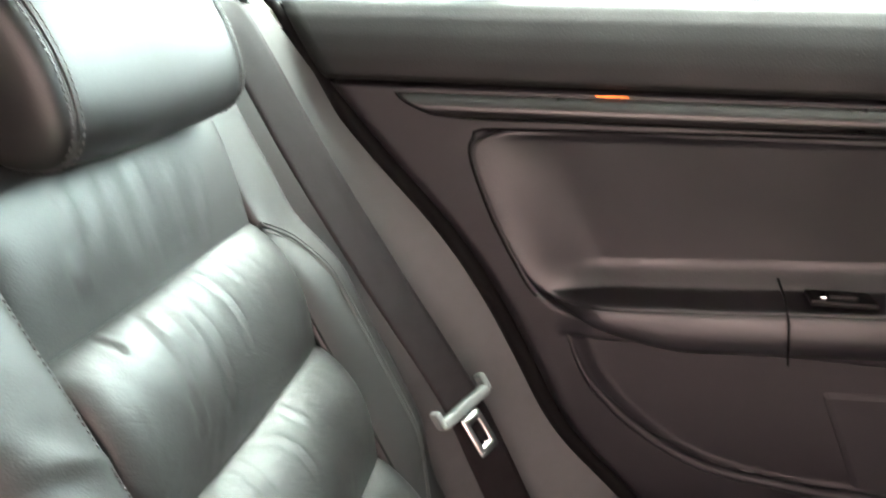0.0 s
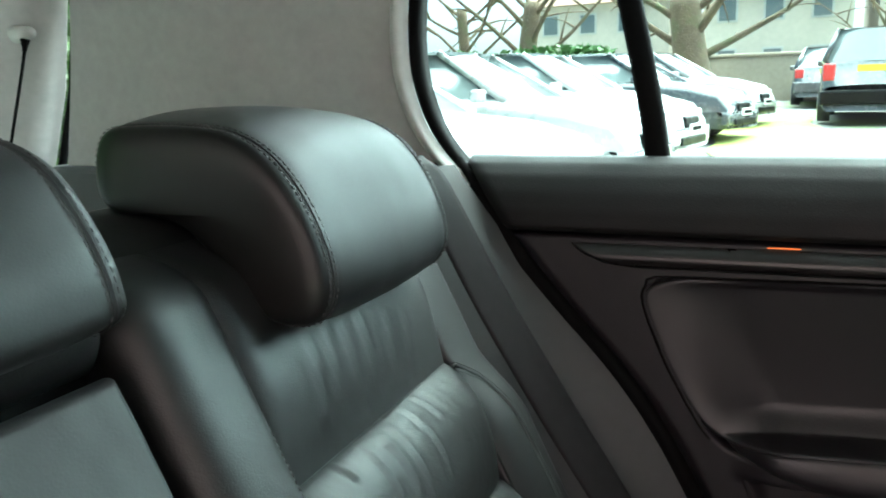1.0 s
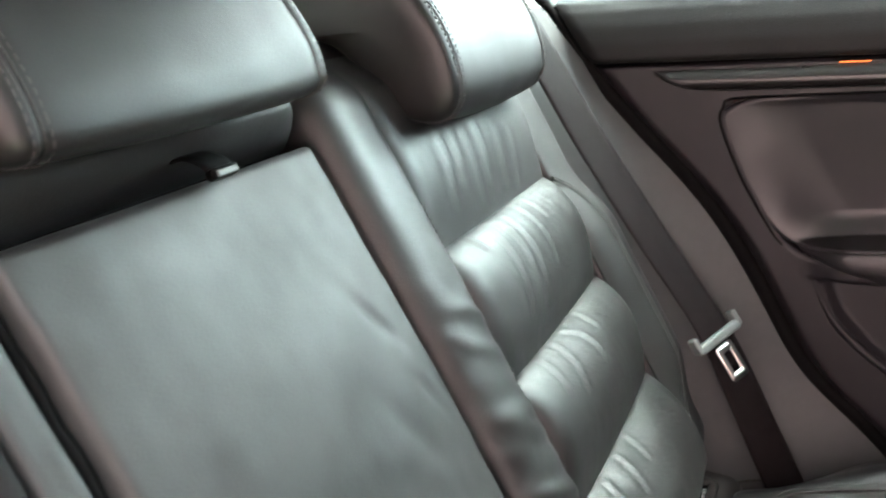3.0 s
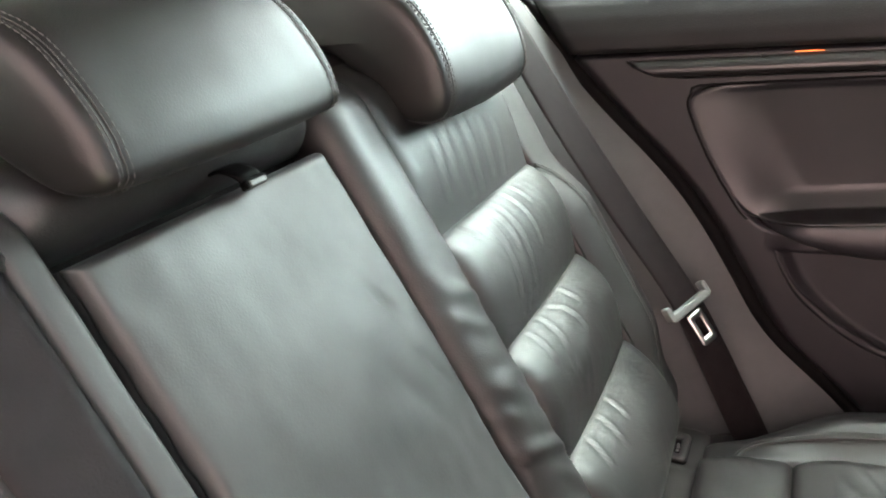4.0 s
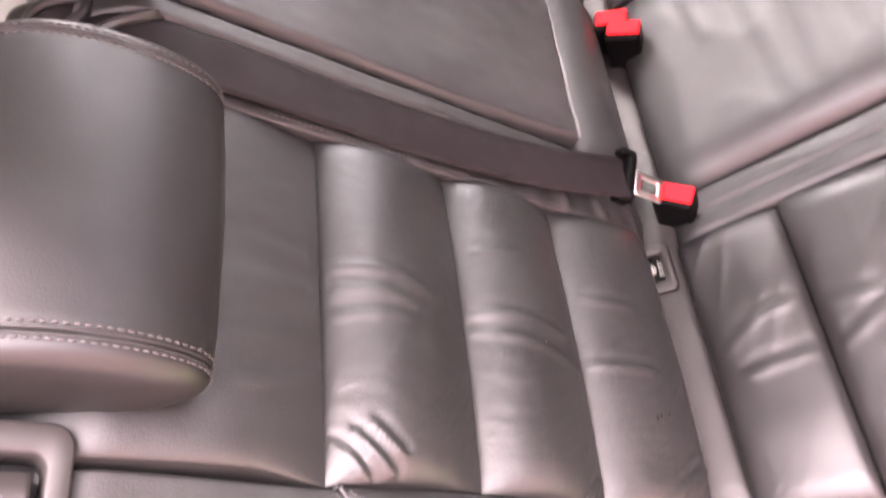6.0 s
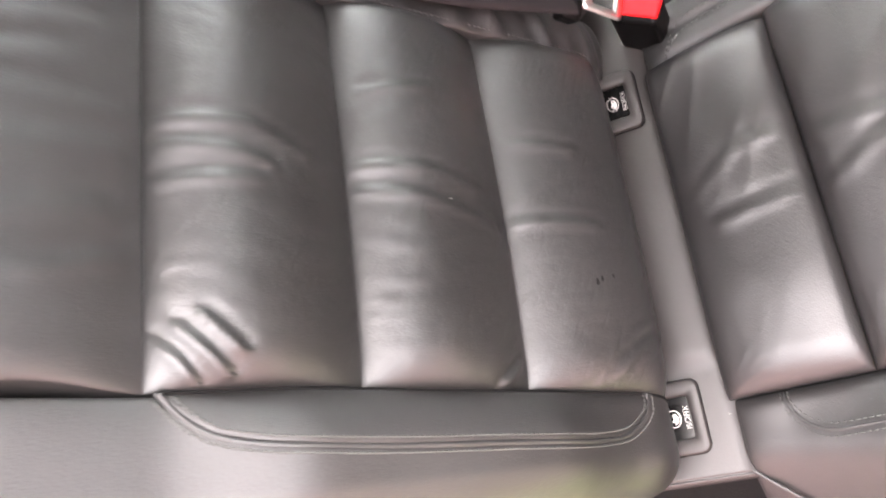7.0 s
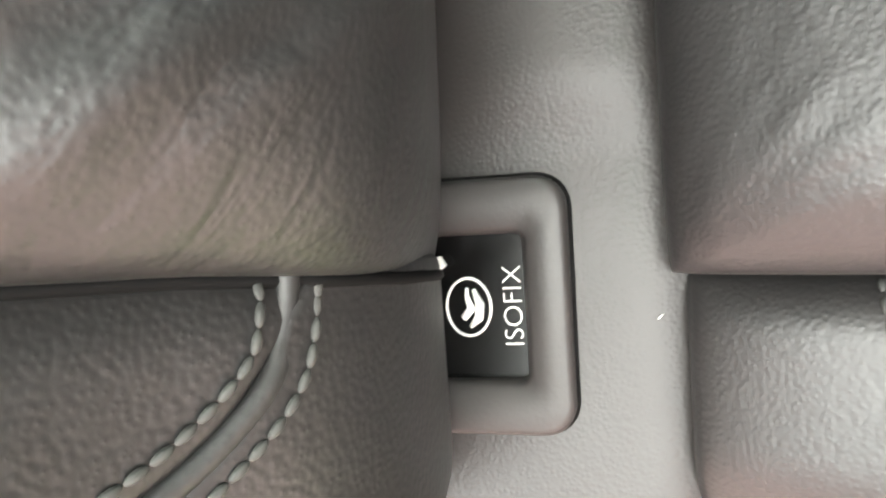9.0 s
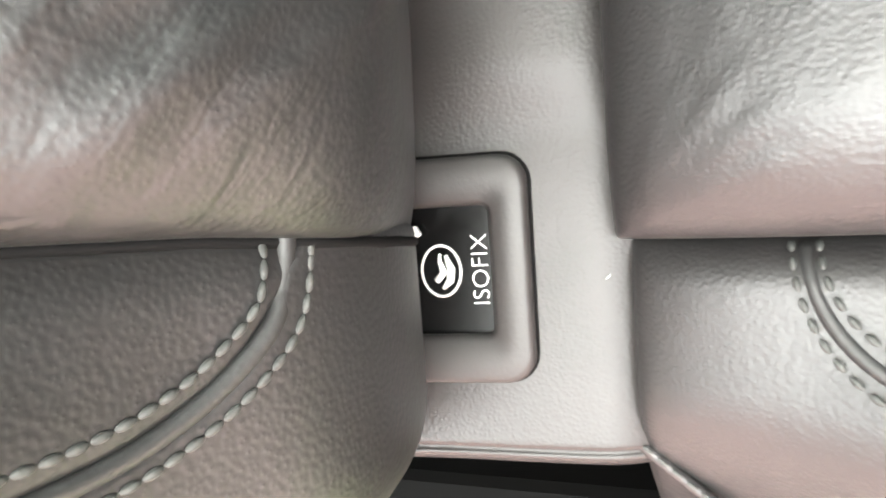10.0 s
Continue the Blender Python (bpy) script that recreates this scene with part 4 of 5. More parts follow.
# ---------- belts and buckles ----------
belt = thing("seat_belt", "black seat belt hanging beside the far outer seat", "seat belt", "seat belts")
BP = [(-0.2, 0.572, 1.115), (-0.17, 0.571, 1.085), (-0.106, 0.566, 0.972), (-0.034, 0.561, 0.857), (0.046, 0.557, 0.735), (0.079, 0.563, 0.66), (0.112, 0.575, 0.575), (0.14, 0.59, 0.5)]
BW = [(0.5, 0.85, 0), (0.5, 0.85, 0.02), (0.52, 0.8, 0.05), (0.6, 0.75, 0.03), (0.63, 0.77, 0), (0.68, 0.7, 0.1), (0.75, 0.6, 0.2), (0.8, 0.5, 0.2)]
part("webbing", ribbon([Vector(p) for p in BP], [Vector(w) for w in BW], 0.0235, 0.0014, 90, 8, 0.0012), WEB, belt)


def tongue(parent, m, grip, wide=0.068):
    t = part("tongue", box((wide, 0.012, 0.0115), (0, 0, 0), 0.004, 3), grip, parent, "pale plastic belt tongue with steel plate")
    t.matrix_basis = m
    for e in (-1, 1):
        part("hook", box((0.0075, 0.014, 0.02), ((wide / 2 - 0.001) * e, 0.001, 0.0065), 0.003, 2), grip, t)
    vs, fs = ring_plate(0.0125, 0.022, 0.006, 0.0125, 0.004, 0.002, 0.0028)
    vs = [Vector((v.x, v.z + 0.003, v.y - 0.031)) for v in vs]
    part("plate", (vs, [tuple(reversed(f)) for f in fs]), STEEL, t, "steel latch plate with a slot")
    return t


bx, bz = Vector((0.63, 0.77, 0)).normalized(), Vector((-0.52, 0.06, 0.85)).normalized()
bx = (bx - bz * bx.dot(bz)).normalized()
by = bz.cross(bx)
M = Matrix((bx, by, bz)).transposed().to_4x4()
M.translation = Vector((0.0475, 0.5535, 0.732)) - by * 0.004 - bz * 0.007
tongue(belt, M, GREY_BAR)

cbelt = thing("centre_seat_belt", "black centre seat belt lying down the seat back into its buckle", "seat belt", "seat belts")
CP = [Vector((-0.235, -0.174, 1.055)), sb(-0.175, 0.6, 0.0125), sb(-0.175, 0.572, 0.0135), sb(-0.176, 0.5, 0.0175), sb(-0.176, 0.35, 0.0165), sb(-0.174, 0.22, 0.023), sb(-0.168, 0.13, 0.036), sb(-0.166, 0.102, 0.041)]
part("webbing", ribbon(CP, [Vector((0.05, 1, 0))] * 8, 0.0245, 0.0015, 90, 8, 0.0006), WEB, cbelt)
clasp, strap_end = Vector((0.088, -0.168, 0.604)), sb(-0.166, 0.1, 0.041)
bz2 = (strap_end - clasp).normalized()
by2 = -(Vector((0.5, -0.3, 0.8)) - bz2 * Vector((0.5, -0.3, 0.8)).dot(bz2)).normalized()
bx2 = by2.cross(bz2)
M2 = Matrix((bx2, by2, bz2)).transposed().to_4x4()
M2.translation = strap_end
tongue(cbelt, M2, BUCKLE, 0.05)


def buckle(at, tilt, turn, spin, label):
    b = thing("belt_buckle", label, "belt buckle", "belt buckles", at=at)
    b.rotation_euler = (radians(turn), radians(tilt), radians(spin))
    part("housing", box((0.042, 0.026, 0.075), (0, 0, -0.014), 0.005, 3), BUCKLE, b)
    part("button", box((0.038, 0.019, 0.01), (0.001, 0.002, 0.022), 0.002, 2), RED, b, "red release button")
    return b


buckle((0.08, 0.094, 0.579), 10, 4, -14, "black belt buckle with red button, one of a pair")
buckle((0.09, 0.068, 0.581), 10, 0, -20, "black belt buckle with red button, one of a pair")
buckle((0.091, -0.168, 0.58), 8, 0, -30, "black belt buckle with a red button, belt tongue beside it")

# ---------- quarter trim, door seal and far door ----------
SEAL = [(0.40, 0.33), (0.5, 0.29), (0.577, 0.228), (0.62, 0.178), (0.66, 0.141), (0.743, 0.099), (0.81, 0.063), (0.877, 0.016), (0.963, -0.066), (1.02, -0.113), (1.06, -0.142), (1.1, -0.172), (1.13, -0.195)]


def seal_x(z):
    return soft_at(SEAL, z, 0.03)


quarter = thing("quarter_trim", "grey leather-look side trim between seat back and door", "side trim", kind="structure")


def q_fn(a, b):
    z = 0.42 + 0.68 * b
    xi = 0.071 - 0.498 * (z - 0.55) - 0.06
    xo = seal_x(z) - 0.004
    x = xi + (xo - xi) * a
    y = 0.562 + 0.02 * smooth01((0.75 - z) / 0.2) * (1 - a) + 0.09 * a ** 0.8 - 0.008 * math.sin(math.pi * a)
    return Vector((x, y, z))


part("panel", sheet(q_fn, 30, 70, None, False), QTRIM, quarter)
part("backing", box((0.3, 0.02, 0.3), (-0.12, 0.685, 0.95), 0.004), RUBBER, quarter)
part("seal", tube([(seal_x(0.42 + 0.685 * k / 60) - 0.002, 0.652 + 0.02 * max(0.0, (k - 50) / 10), 0.42 + 0.685 * k / 60) for k in range(61)], [0.0095] * 50 + [0.0095 - 0.0005 * k for k in range(11)], 12), RUBBER, quarter, "black rubber door seal")

door = thing("door_1", "black far rear door trim with armrest and window sill", "car door", kind="structure")
INS = [(0.79, 0.175), (0.794, 0.137), (0.806, 0.118), (0.821, 0.103), (0.86, 0.08), (0.894, 0.062), (0.93, 0.047), (0.955, 0.038), (0.97, 0.036), (0.98, 0.042), (0.987, 0.06)]


def lip_z(x):
    return 0.81 + 0.065 * (x - 0.14)


def ins_left(z):
    return soft_at(INS, z, 0.008)


ARC = [(0.616, 0.44), (0.62, 0.375), (0.63, 0.305), (0.654, 0.25), (0.69, 0.201), (0.731, 0.165), (0.794, 0.138)]


def main_fn(a, b):
    z = 0.42 + (1.024 - 0.42) * b
    x0 = seal_x(z) + 0.007
    x = x0 + (0.72 - x0) * a
    y = 0.648 - 0.006 * rnd(x - x0, 0.02) + 0.004 * rnd(x0 + 0.01 - x, 0.01)
    inside = 0.0
    if 0.79 < z < 0.99:
        inside = smooth01((x - ins_left(z) - 0.004) / 0.02) * smooth01((z - 0.795) / 0.02) * smooth01((0.985 - z) / 0.01)
    band = smooth01((x - 0.13) / 0.05) * smooth01((z - 0.77) / 0.008) * smooth01((0.83 - z) / 0.03)
    lower = smooth01((x - soft_at(ARC, z, 0.01)) / 0.02) * smooth01((z - 0.612) / 0.012) * smooth01((0.775 - z) / 0.006)
    return Vector((x, y + 0.06 * inside - 0.014 * band + 0.012 * lower, z))


part("panel", sheet(main_fn, 170, 170, lambda a, b: Vector((seal_x(0.42 + 0.604 * b) + (0.72 - seal_x(0.42 + 0.604 * b)) * a, 0.74, 0.42 + 0.604 * b)), False, True), DOOR_SOFT, door)


def soft_min(p, q, k):
    h = max(0.0, k - abs(p - q)) / k
    return min(p, q) - h * h * k * 0.25


def insert_fn(a, b):
    """A padded dish: rolled rim, leaning back wall, ledge floor and a lip that stands out below."""
    x = 0.03 + 0.67 * a ** 1.3
    lip, top = lip_z(max(x, 0.14)), 0.9865 + 0.01875 * (x - 0.06)
    z = lip - 0.006 + (top + 0.009 - lip) * b ** 1.25
    d_left, d_top, d_low = 0.88 * (x - ins_left(z)), top - z, z - lip
    d = soft_min(soft_min(d_left, d_low, 0.034), d_top, 0.03)
    dish = smooth01(d_left / 0.085) * (0.12 * smooth01(d_top / 0.012) + 0.88 * (1 - (1 - min(1.0, max(0.0, d_top) / (1.2 * (top - lip - 0.03)))) ** 1.6))
    back = 0.6415 + 0.031 * dish
    edge = 0.617 + 0.0245 * (1 - smooth01((x - 0.115) / 0.075))
    y = edge + (back - edge) * (0.64 * smooth01((d_low - 0.0035) / 0.0095) + 0.36 * smooth01((d_low - 0.004) / 0.036))
    y += 0.005 * (1 - rnd(d, 0.0055)) + (0.02 if d < -0.001 else 0.0)
    return Vector((x, y, z))


part("insert", sheet(insert_fn, 230, 120, None, False, True), DOOR_LEATHER, door, "padded leatherette insert with armrest ledge")
RIM = [Vector((ins_left(0.813 + 0.162 * k / 38), 0.6425, 0.813 + 0.162 * k / 38)) for k in range(39)] + [Vector((0.042, 0.6425, 0.982)), Vector((0.05, 0.6425, 0.9853))] + [Vector((0.06 + 0.64 * k / 20, 0.6425, 0.9865 + 0.012 * k / 20)) for k in range(1, 21)]
part("insert_gap", tube(RIM, 0.0017, 8), RUBBER, door, "dark gap round the insert")
lipp = [Vector((x, 0.617 + 0.03 * (1 - smooth01((x - 0.12) / 0.06)), lip_z(max(x, 0.14)) + 0.02 * (1 - smooth01((x - 0.105) / 0.035)))) for x in [0.108 + 0.6 * (k / 60) ** 1.2 for k in range(61)]]
def lip_sec():
    vs, fs = [], []
    prof = [(0.004, 0.004), (0.0, 0.0045), (-0.004, 0.002), (-0.0065, -0.003), (-0.0085, -0.01), (-0.0095, -0.018), (-0.0095, -0.026), (-0.006, -0.036), (0.004, -0.045), (0.03, -0.048), (0.03, 0.0)]
    n = len(prof)
    for k, p in enumerate(lipp):
        sc = smooth01((k + 1) / 22)
        for oy, oz in prof:
            vs.append(p + Vector((0, oy * sc + 0.004, oz * sc)))
    for k in range(len(lipp) - 1):
        for j in range(n):
            fs.append((k * n + j, (k + 1) * n + j, (k + 1) * n + (j + 1) % n, k * n + (j + 1) % n))
    return vs, fs
part("armrest_front", lip_sec(), DOOR_LEATHER, door, "rounded armrest edge")
part("arm_seam", tube([(0.356, 0.607, lip_z(0.356) - 0.045), (0.352, 0.6105, lip_z(0.352) - 0.004), (0.348, 0.628, lip_z(0.35) + 0.016), (0.345, 0.652, 0.85)], 0.0012, 6), RUBBER, door, "thin panel gap")
part("switch_pocket", box((0.06, 0.03, 0.006), (0.4, 0.636, lip_z(0.4) + 0.013), 0.002), BLACK, door, "black window switch recess")
part("switch", box((0.028, 0.014, 0.007), (0.4, 0.634, lip_z(0.4) + 0.017), 0.0025), BLACK, door)
part("chrome_tip", box((0.007, 0.003, 0.002), (0.382, 0.626, lip_z(0.4) + 0.0175), 0.001), CHROME, door, "chrome switch edge")
part("pocket_edge", tube(spline([(x, 0.644, z) for z, x in reversed(ARC)] + [(0.6, 0.644, 0.616)], 60), [0.003 + 0.003 * smooth01(k / 20) for k in range(61)], 10), DOOR_SOFT, door, "raised door pocket edge")
SLANT = Matrix(((1, 0, -0.44, 0), (0, 1, 0, 0), (0.06, 0, 1, 0), (0, 0, 0, 1)))
part("pocket_lid", box((0.3, 0.03, 0.2), (0.589, 0.667, 0.645), 0.013, 4, turn=SLANT), DOOR_SOFT, door)
# Black box: blocks outside light and paints the shadow under the sill.
part("recess", box((0.8, 0.02, 0.06), (0.36, 0.676, 1.015), 0.002), RUBBER, door, "black box for the shade under the sill, closes the gap")

# sill roll above the decor strip
def sill_fn(a, b):
    prof = [(0.662, 1.026), (0.648, 1.026), (0.64, 1.0275), (0.637, 1.033), (0.64, 1.05), (0.647, 1.07), (0.656, 1.087), (0.666, 1.099), (0.678, 1.105), (0.695, 1.106), (0.71, 1.103)]
    u = b * (len(prof) - 1)
    k = min(int(u), len(prof) - 2)
    t = u - k
    y, z = (prof[k][i] * (1 - t) + prof[k + 1][i] * t for i in (0, 1))
    x0 = seal_x(z) + 0.006 if z < 1.1 else seal_x(1.1) + 0.006
    x = x0 + (0.74 - x0) * a
    return Vector((x, y + 0.006 * (1 - rnd(x - x0, 0.012)), z + 0.002 - 0.01 * (x - 0.05) * 0.3))


part("sill", sheet(sill_fn, 90, 45, None, False, True), DOOR_SILL, door, "soft black window sill trim")


def decor_fn(a, b):
    x0 = -0.036 + 0.036 * (1 - b) ** 1.6
    x = x0 + (0.72 - x0) * a
    z = 0.9985 + 0.0205 * b + 0.004 * (x - 0.1)
    round_end = rnd(x - x0, 0.01)
    return Vector((x, 0.6415 - (0.003 + 0.0085 * math.sin(math.pi * (0.12 + 0.88 * b) ** 0.85)) * round_end, z))


part("decor_strip", sheet(decor_fn, 80, 20, lambda a, b: decor_fn(a, b) + Vector((0, 0.012, 0)), False), GLOSS, door, "dark glossy decor strip")
part("decor_gap", tube([decor_fn(0, k / 12) + Vector((-0.0015, 0.001, 0)) for k in range(12, -1, -1)] + [decor_fn(k / 20, 0) + Vector((0, 0, -0.0012)) for k in range(1, 21)], 0.0015, 6), RUBBER, door, "dark gap under the strip")
part("door_lamp", box((0.03, 0.002, 0.001), (0.172, 0.6385, 1.0222), 0.0004), AMBER, door, "small glowing orange lamp under the sill")

# window frame, divider and glass
DIV = [(0.045, 0.7, 1.09), (0.034, 0.7, 1.16), (0.008, 0.698, 1.28), (-0.02, 0.69, 1.4)]
def bar(points, wx, wy):
    P = spline(points, 20)
    vs, fs = [], []
    for p in P:
        for ex, ey in ((-1, -0.6), (-0.7, -1), (0.7, -1), (1, -0.6), (1, 1), (-1, 1)):
            vs.append(p + Vector((ex * wx, ey * wy, 0)))
    for k in range(20):
        for j in range(6):
            fs.append((k * 6 + j, k * 6 + (j + 1) % 6, k * 6 + 6 + (j + 1) % 6, k * 6 + 6 + j))
    return vs, fs
win = thing("window_1", "rear door side window with black divider bar", "window", kind="structure")
part("divider", bar(DIV, 0.0125, 0.01), RUBBER, win, "black divider bar")
EDGE_W = [(-0.165, 0.686, 1.088), (-0.19, 0.69, 1.11), (-0.213, 0.69, 1.145), (-0.229, 0.69, 1.19), (-0.234, 0.689, 1.235), (-0.23, 0.686, 1.29), (-0.215, 0.68, 1.35), (-0.17, 0.67, 1.41)]
part("rear_seal", bar(EDGE_W, 0.008, 0.012), RUBBER, win, "black window seal")
part("pane", box((1.0, 0.004, 0.36), (0.25, 0.702, 1.255), 0, turn=Matrix.Rotation(radians(5), 4, "X")), GLASS, win).visible_shadow = False

pil = thing("pillar_trim", "pale grey pillar trim beside the rear window", "pillar trim", kind="structure")
def pil_fn(a, b):
    E = PILE[int(round(b * 40))]
    t = a
    return Vector((E.x - 0.006 - 0.034 * t, E.y - 0.012 - 0.014 * math.sin(math.pi * min(1, t * 1.2)) + 0.012 * t, E.z - 0.012 * (1 - t) * 0))
PILE = spline([(-0.152, 0.68, 1.076)] + EDGE_W, 40)
part("edge_trim", sheet(pil_fn, 16, 40, None, True, True), TRIM_LIGHT, pil)
def cpan_fn(a, b):
    z = 1.04 + 0.4 * b
    x0 = -0.25 + (0.05 if z < 1.1 else 0.05 * max(0, (1.16 - z) / 0.06) if z < 1.16 else 0)
    x1 = -0.735 - 0.2 * (1.2 - z)
    x = x0 + (x1 - x0) * a
    return Vector((x, 0.686 - 0.045 * math.sin(math.pi * min(1, a * 0.9)) - 0.03 * a - 0.1 * max(0, z - 1.2) ** 1.3, z))
part("panel", sheet(cpan_fn, 40, 30, None, True), HEADLINER, pil, "large grey fabric-grained pillar panel")

# tail: hatch frame, rear glass, shelf
hatch = thing("tailgate", "pale tailgate frame with rear window and shelf cord", "tailgate", kind="structure")
def hx(z):
    return -0.79 - 0.35 * (1.25 - z)
def hf_fn(a, b):
    z = 0.95 + 0.5 * b
    y = 0.69 - 0.075 * a - 0.15 * max(0, z - 1.2)
    return Vector((hx(z) + 0.045 - 0.05 * a + 0.015 * math.sin(math.pi * a), y - 0.03 , z))
part("frame_side", sheet(hf_fn, 12, 24, lambda a, b: hf_fn(a, b) + Vector((-0.03, 0.0, 0)), True), TRIM_LIGHT, hatch)
part("frame_seal", tube([(hx(0.95 + 0.5 * k / 20) + 0.056, 0.662 - 0.15 * max(0, 0.5 * k / 20 - 0.25), 0.95 + 0.5 * k / 20) for k in range(21)], 0.006, 8), RUBBER, hatch, "black tailgate seal")
part("frame_side", sheet(lambda a, b: Vector((1, -1, 1)) * hf_fn(a, b), 12, 24, None, False), TRIM_LIGHT, hatch)
part("frame_low", box((0.08, 1.3, 0.12), (hx(1.06) - 0.01, 0, 1.015), 0.02), TRIM_LIGHT, hatch)
part("pane", box((0.004, 1.2, 0.43), (hx(1.25) - 0.022, 0, 1.25), 0, turn=Matrix.Rotation(radians(19.3), 4, "Y")), GLASS, hatch).visible_shadow = False
part("cord", tube(spline([(hx(1.27) + 0.035, 0.592, 1.27), (hx(1.24) + 0.04, 0.588, 1.235), (hx(1.15) + 0.05, 0.578, 1.15), (hx(1.06) + 0.06, 0.57, 1.07)], 12), [0.005, 0.006, 0.004] + [0.0022] * 10), RUBBER, hatch, "black shelf cord")
part("cord_hook", tube([(hx(1.27) + 0.015, 0.594, 1.272), (hx(1.27) + 0.045, 0.592, 1.272)], [0.012, 0.008], 12), TRIM_LIGHT, hatch)
shelf = tagged(part("parcel_shelf", box((0.56, 1.28, 0.025), (-0.575, 0, 1.012), 0.008), SHELF), "grey carpeted parcel shelf behind the rear seats", "parcel shelf", kind="structure")
tagged(part("shelf_side", box((0.5, 0.06, 0.12), (-0.53, 0.655, 1.036), 0.01, 3), QTRIM), "dark grey shelf support along the side panel", "shelf support", kind="structure")
guide = thing("belt_outlet", "black moulded belt outlet over the seat back top", "belt outlet")
HOLE, HOLE_U, HOLE_V = Vector((-0.226, -0.141, 0)), Vector((0.017, 0.014, 0)), Vector((-0.0085, 0.0108, 0))


def mouth(y):
    """How far up the slope the lip over the belt lies."""
    return 0.55 + 0.047 * smooth01((-0.146 - y) / 0.032) + 0.025 * smooth01((y + 0.137) / 0.018)


def out_path(y):
    m, low = mouth(y), 0.012 * smooth01((y + 0.151) / 0.012)
    return spline([sb(y, m + 0.012, 0), sb(y, m + 0.001, 0.0135 - low), sb(y, m, 0.0165 - low), sb(y, m + 0.003, 0.019 - low), sb(y, m + 0.012, 0.021 - low),
                   Vector((-0.214, y, 1.084)), Vector((-0.243, y, 1.1)), Vector((-0.268, y, 1.101)), Vector((-0.3, y, 1.06))], 64)


OUT_Y = [-0.222 + 0.104 * k / 44 for k in range(45)]
OUTC = [out_path(y) for y in OUT_Y]


def out_fn(a, b):
    k = int(round(a * 44))
    edge = min(OUT_Y[k] + 0.222, -0.118 - OUT_Y[k])
    return OUTC[k][int(round(b * 64))] + Vector((0, 0, -0.011 * (1 - rnd(edge, 0.016))))


def in_hole(p, k=1.0):
    u = Vector((p.x - HOLE.x, p.y - HOLE.y))
    det = HOLE_U.x * HOLE_V.y - HOLE_U.y * HOLE_V.x
    c, d = (u.x * HOLE_V.y - u.y * HOLE_V.x) / det, (HOLE_U.x * u.y - HOLE_U.y * u.x) / det
    return c * c + d * d < k and p.z > 1.04


vs, fs = sheet(out_fn, 44, 64, None, True, True)
part("mound", (vs, [f for f in fs if not all(in_hole(Vector(vs[k])) for k in f)]), LEATHER_FLAT, guide)


def hole_at(c, d, lift):
    p = HOLE + HOLE_U * c + HOLE_V * d
    near = min((v for v in vs if v[2] > 1.04), key=lambda v: (v[0] - p.x) ** 2 + (v[1] - p.y) ** 2)
    return Vector((p.x, p.y, near[2] + lift))


rim = [hole_at(math.cos(a * 0.2618), math.sin(a * 0.2618), -0.0008) for a in range(25)]
rim = [(rim[k - 1 if k else 23] + rim[k] * 2 + rim[k + 1 if k < 24 else 1]) / 4 for k in range(25)]
part("rim", tube(rim, 0.0036, 10, False), LEATHER_FLAT, guide, "rounded rim of the opening")
part("bore", sheet(lambda a, b: rim[int(round(b * 24))] + Vector((0, 0, -0.026 * a)), 4, 24, None, False, True), LEATHER_FLAT, guide, "smooth wall inside the opening")
# Black disc: the shade deep in the hole, put into colour.
part("opening", sheet(lambda a, b: Vector((HOLE.x - 0.008, HOLE.y, 1.07)) + 1.1 * a * (HOLE_U * math.cos(6.2832 * b) + HOLE_V * math.sin(6.2832 * b)), 4, 24, None, False, True), RUBBER, guide, "black disc for the shade inside the opening")

# ---------- release handle on the near shoulder ----------
rel = thing("release_handle", "black plastic seat back release handle in a grey bezel", "release handle")
def put(v):
    return sb(-0.497, 0.625, 0.0) - SN * curl(0.625) + SU * v.x + Vector((0, v.y, 0)) + SN * (v.z + 0.016)
vs, fs = ring_plate(0.052, 0.046, 0.04, 0.03, 0.012, 0.008, 0.03)
part("bezel", ([put(v) for v in vs], fs), BEZEL, rel)
part("well", ([put(v) for v in [Vector((-0.045, -0.035, -0.022)), Vector((0.045, -0.035, -0.022)), Vector((0.045, 0.035, -0.022)), Vector((-0.045, 0.035, -0.022)),
              Vector((-0.045, -0.035, -0.03)), Vector((0.045, -0.035, -0.03)), Vector((0.045, 0.035, -0.03)), Vector((-0.045, 0.035, -0.03))]],
              [(0, 1, 2, 3), (7, 6, 5, 4), (0, 4, 5, 1), (1, 5, 6, 2), (2, 6, 7, 3), (3, 7, 4, 0)], False), BLACK, rel)
lv = sheet(lambda a, b: put(Vector((-0.034 + 0.068 * a, -0.004 + 0.026 * b, -0.006 + 0.005 * math.sin(math.pi * b)))), 8, 10, lambda a, b: put(Vector((-0.034 + 0.068 * a, -0.004 + 0.026 * b, -0.022))))
part("lever", lv, BEZEL, rel, "satin grey pull lever")

# ---------- shell of the car round the camera ----------
roof = thing("ceiling", "grey fabric headliner of the car roof", "headliner", kind="structure")
part("lining", box((1.9, 1.0, 0.04), (0.045, 0.15, 1.48), 0.015, 3), HEADLINER, roof)
screen = thing("windscreen", "sloping glass windscreen ahead of the front seats", "windscreen", kind="structure")
part("pane", box((0.96, 1.2, 0.005), (1.36, 0, 1.2), 0, turn=Matrix.Rotation(radians(35), 4, "Y")), GLASS, screen).visible_shadow = False
tagged(part("floor", box((2.7, 1.4, 0.04), (0.45, 0, 0.25), 0.01), CARPET), "black carpeted car floor", "car floor", kind="structure")
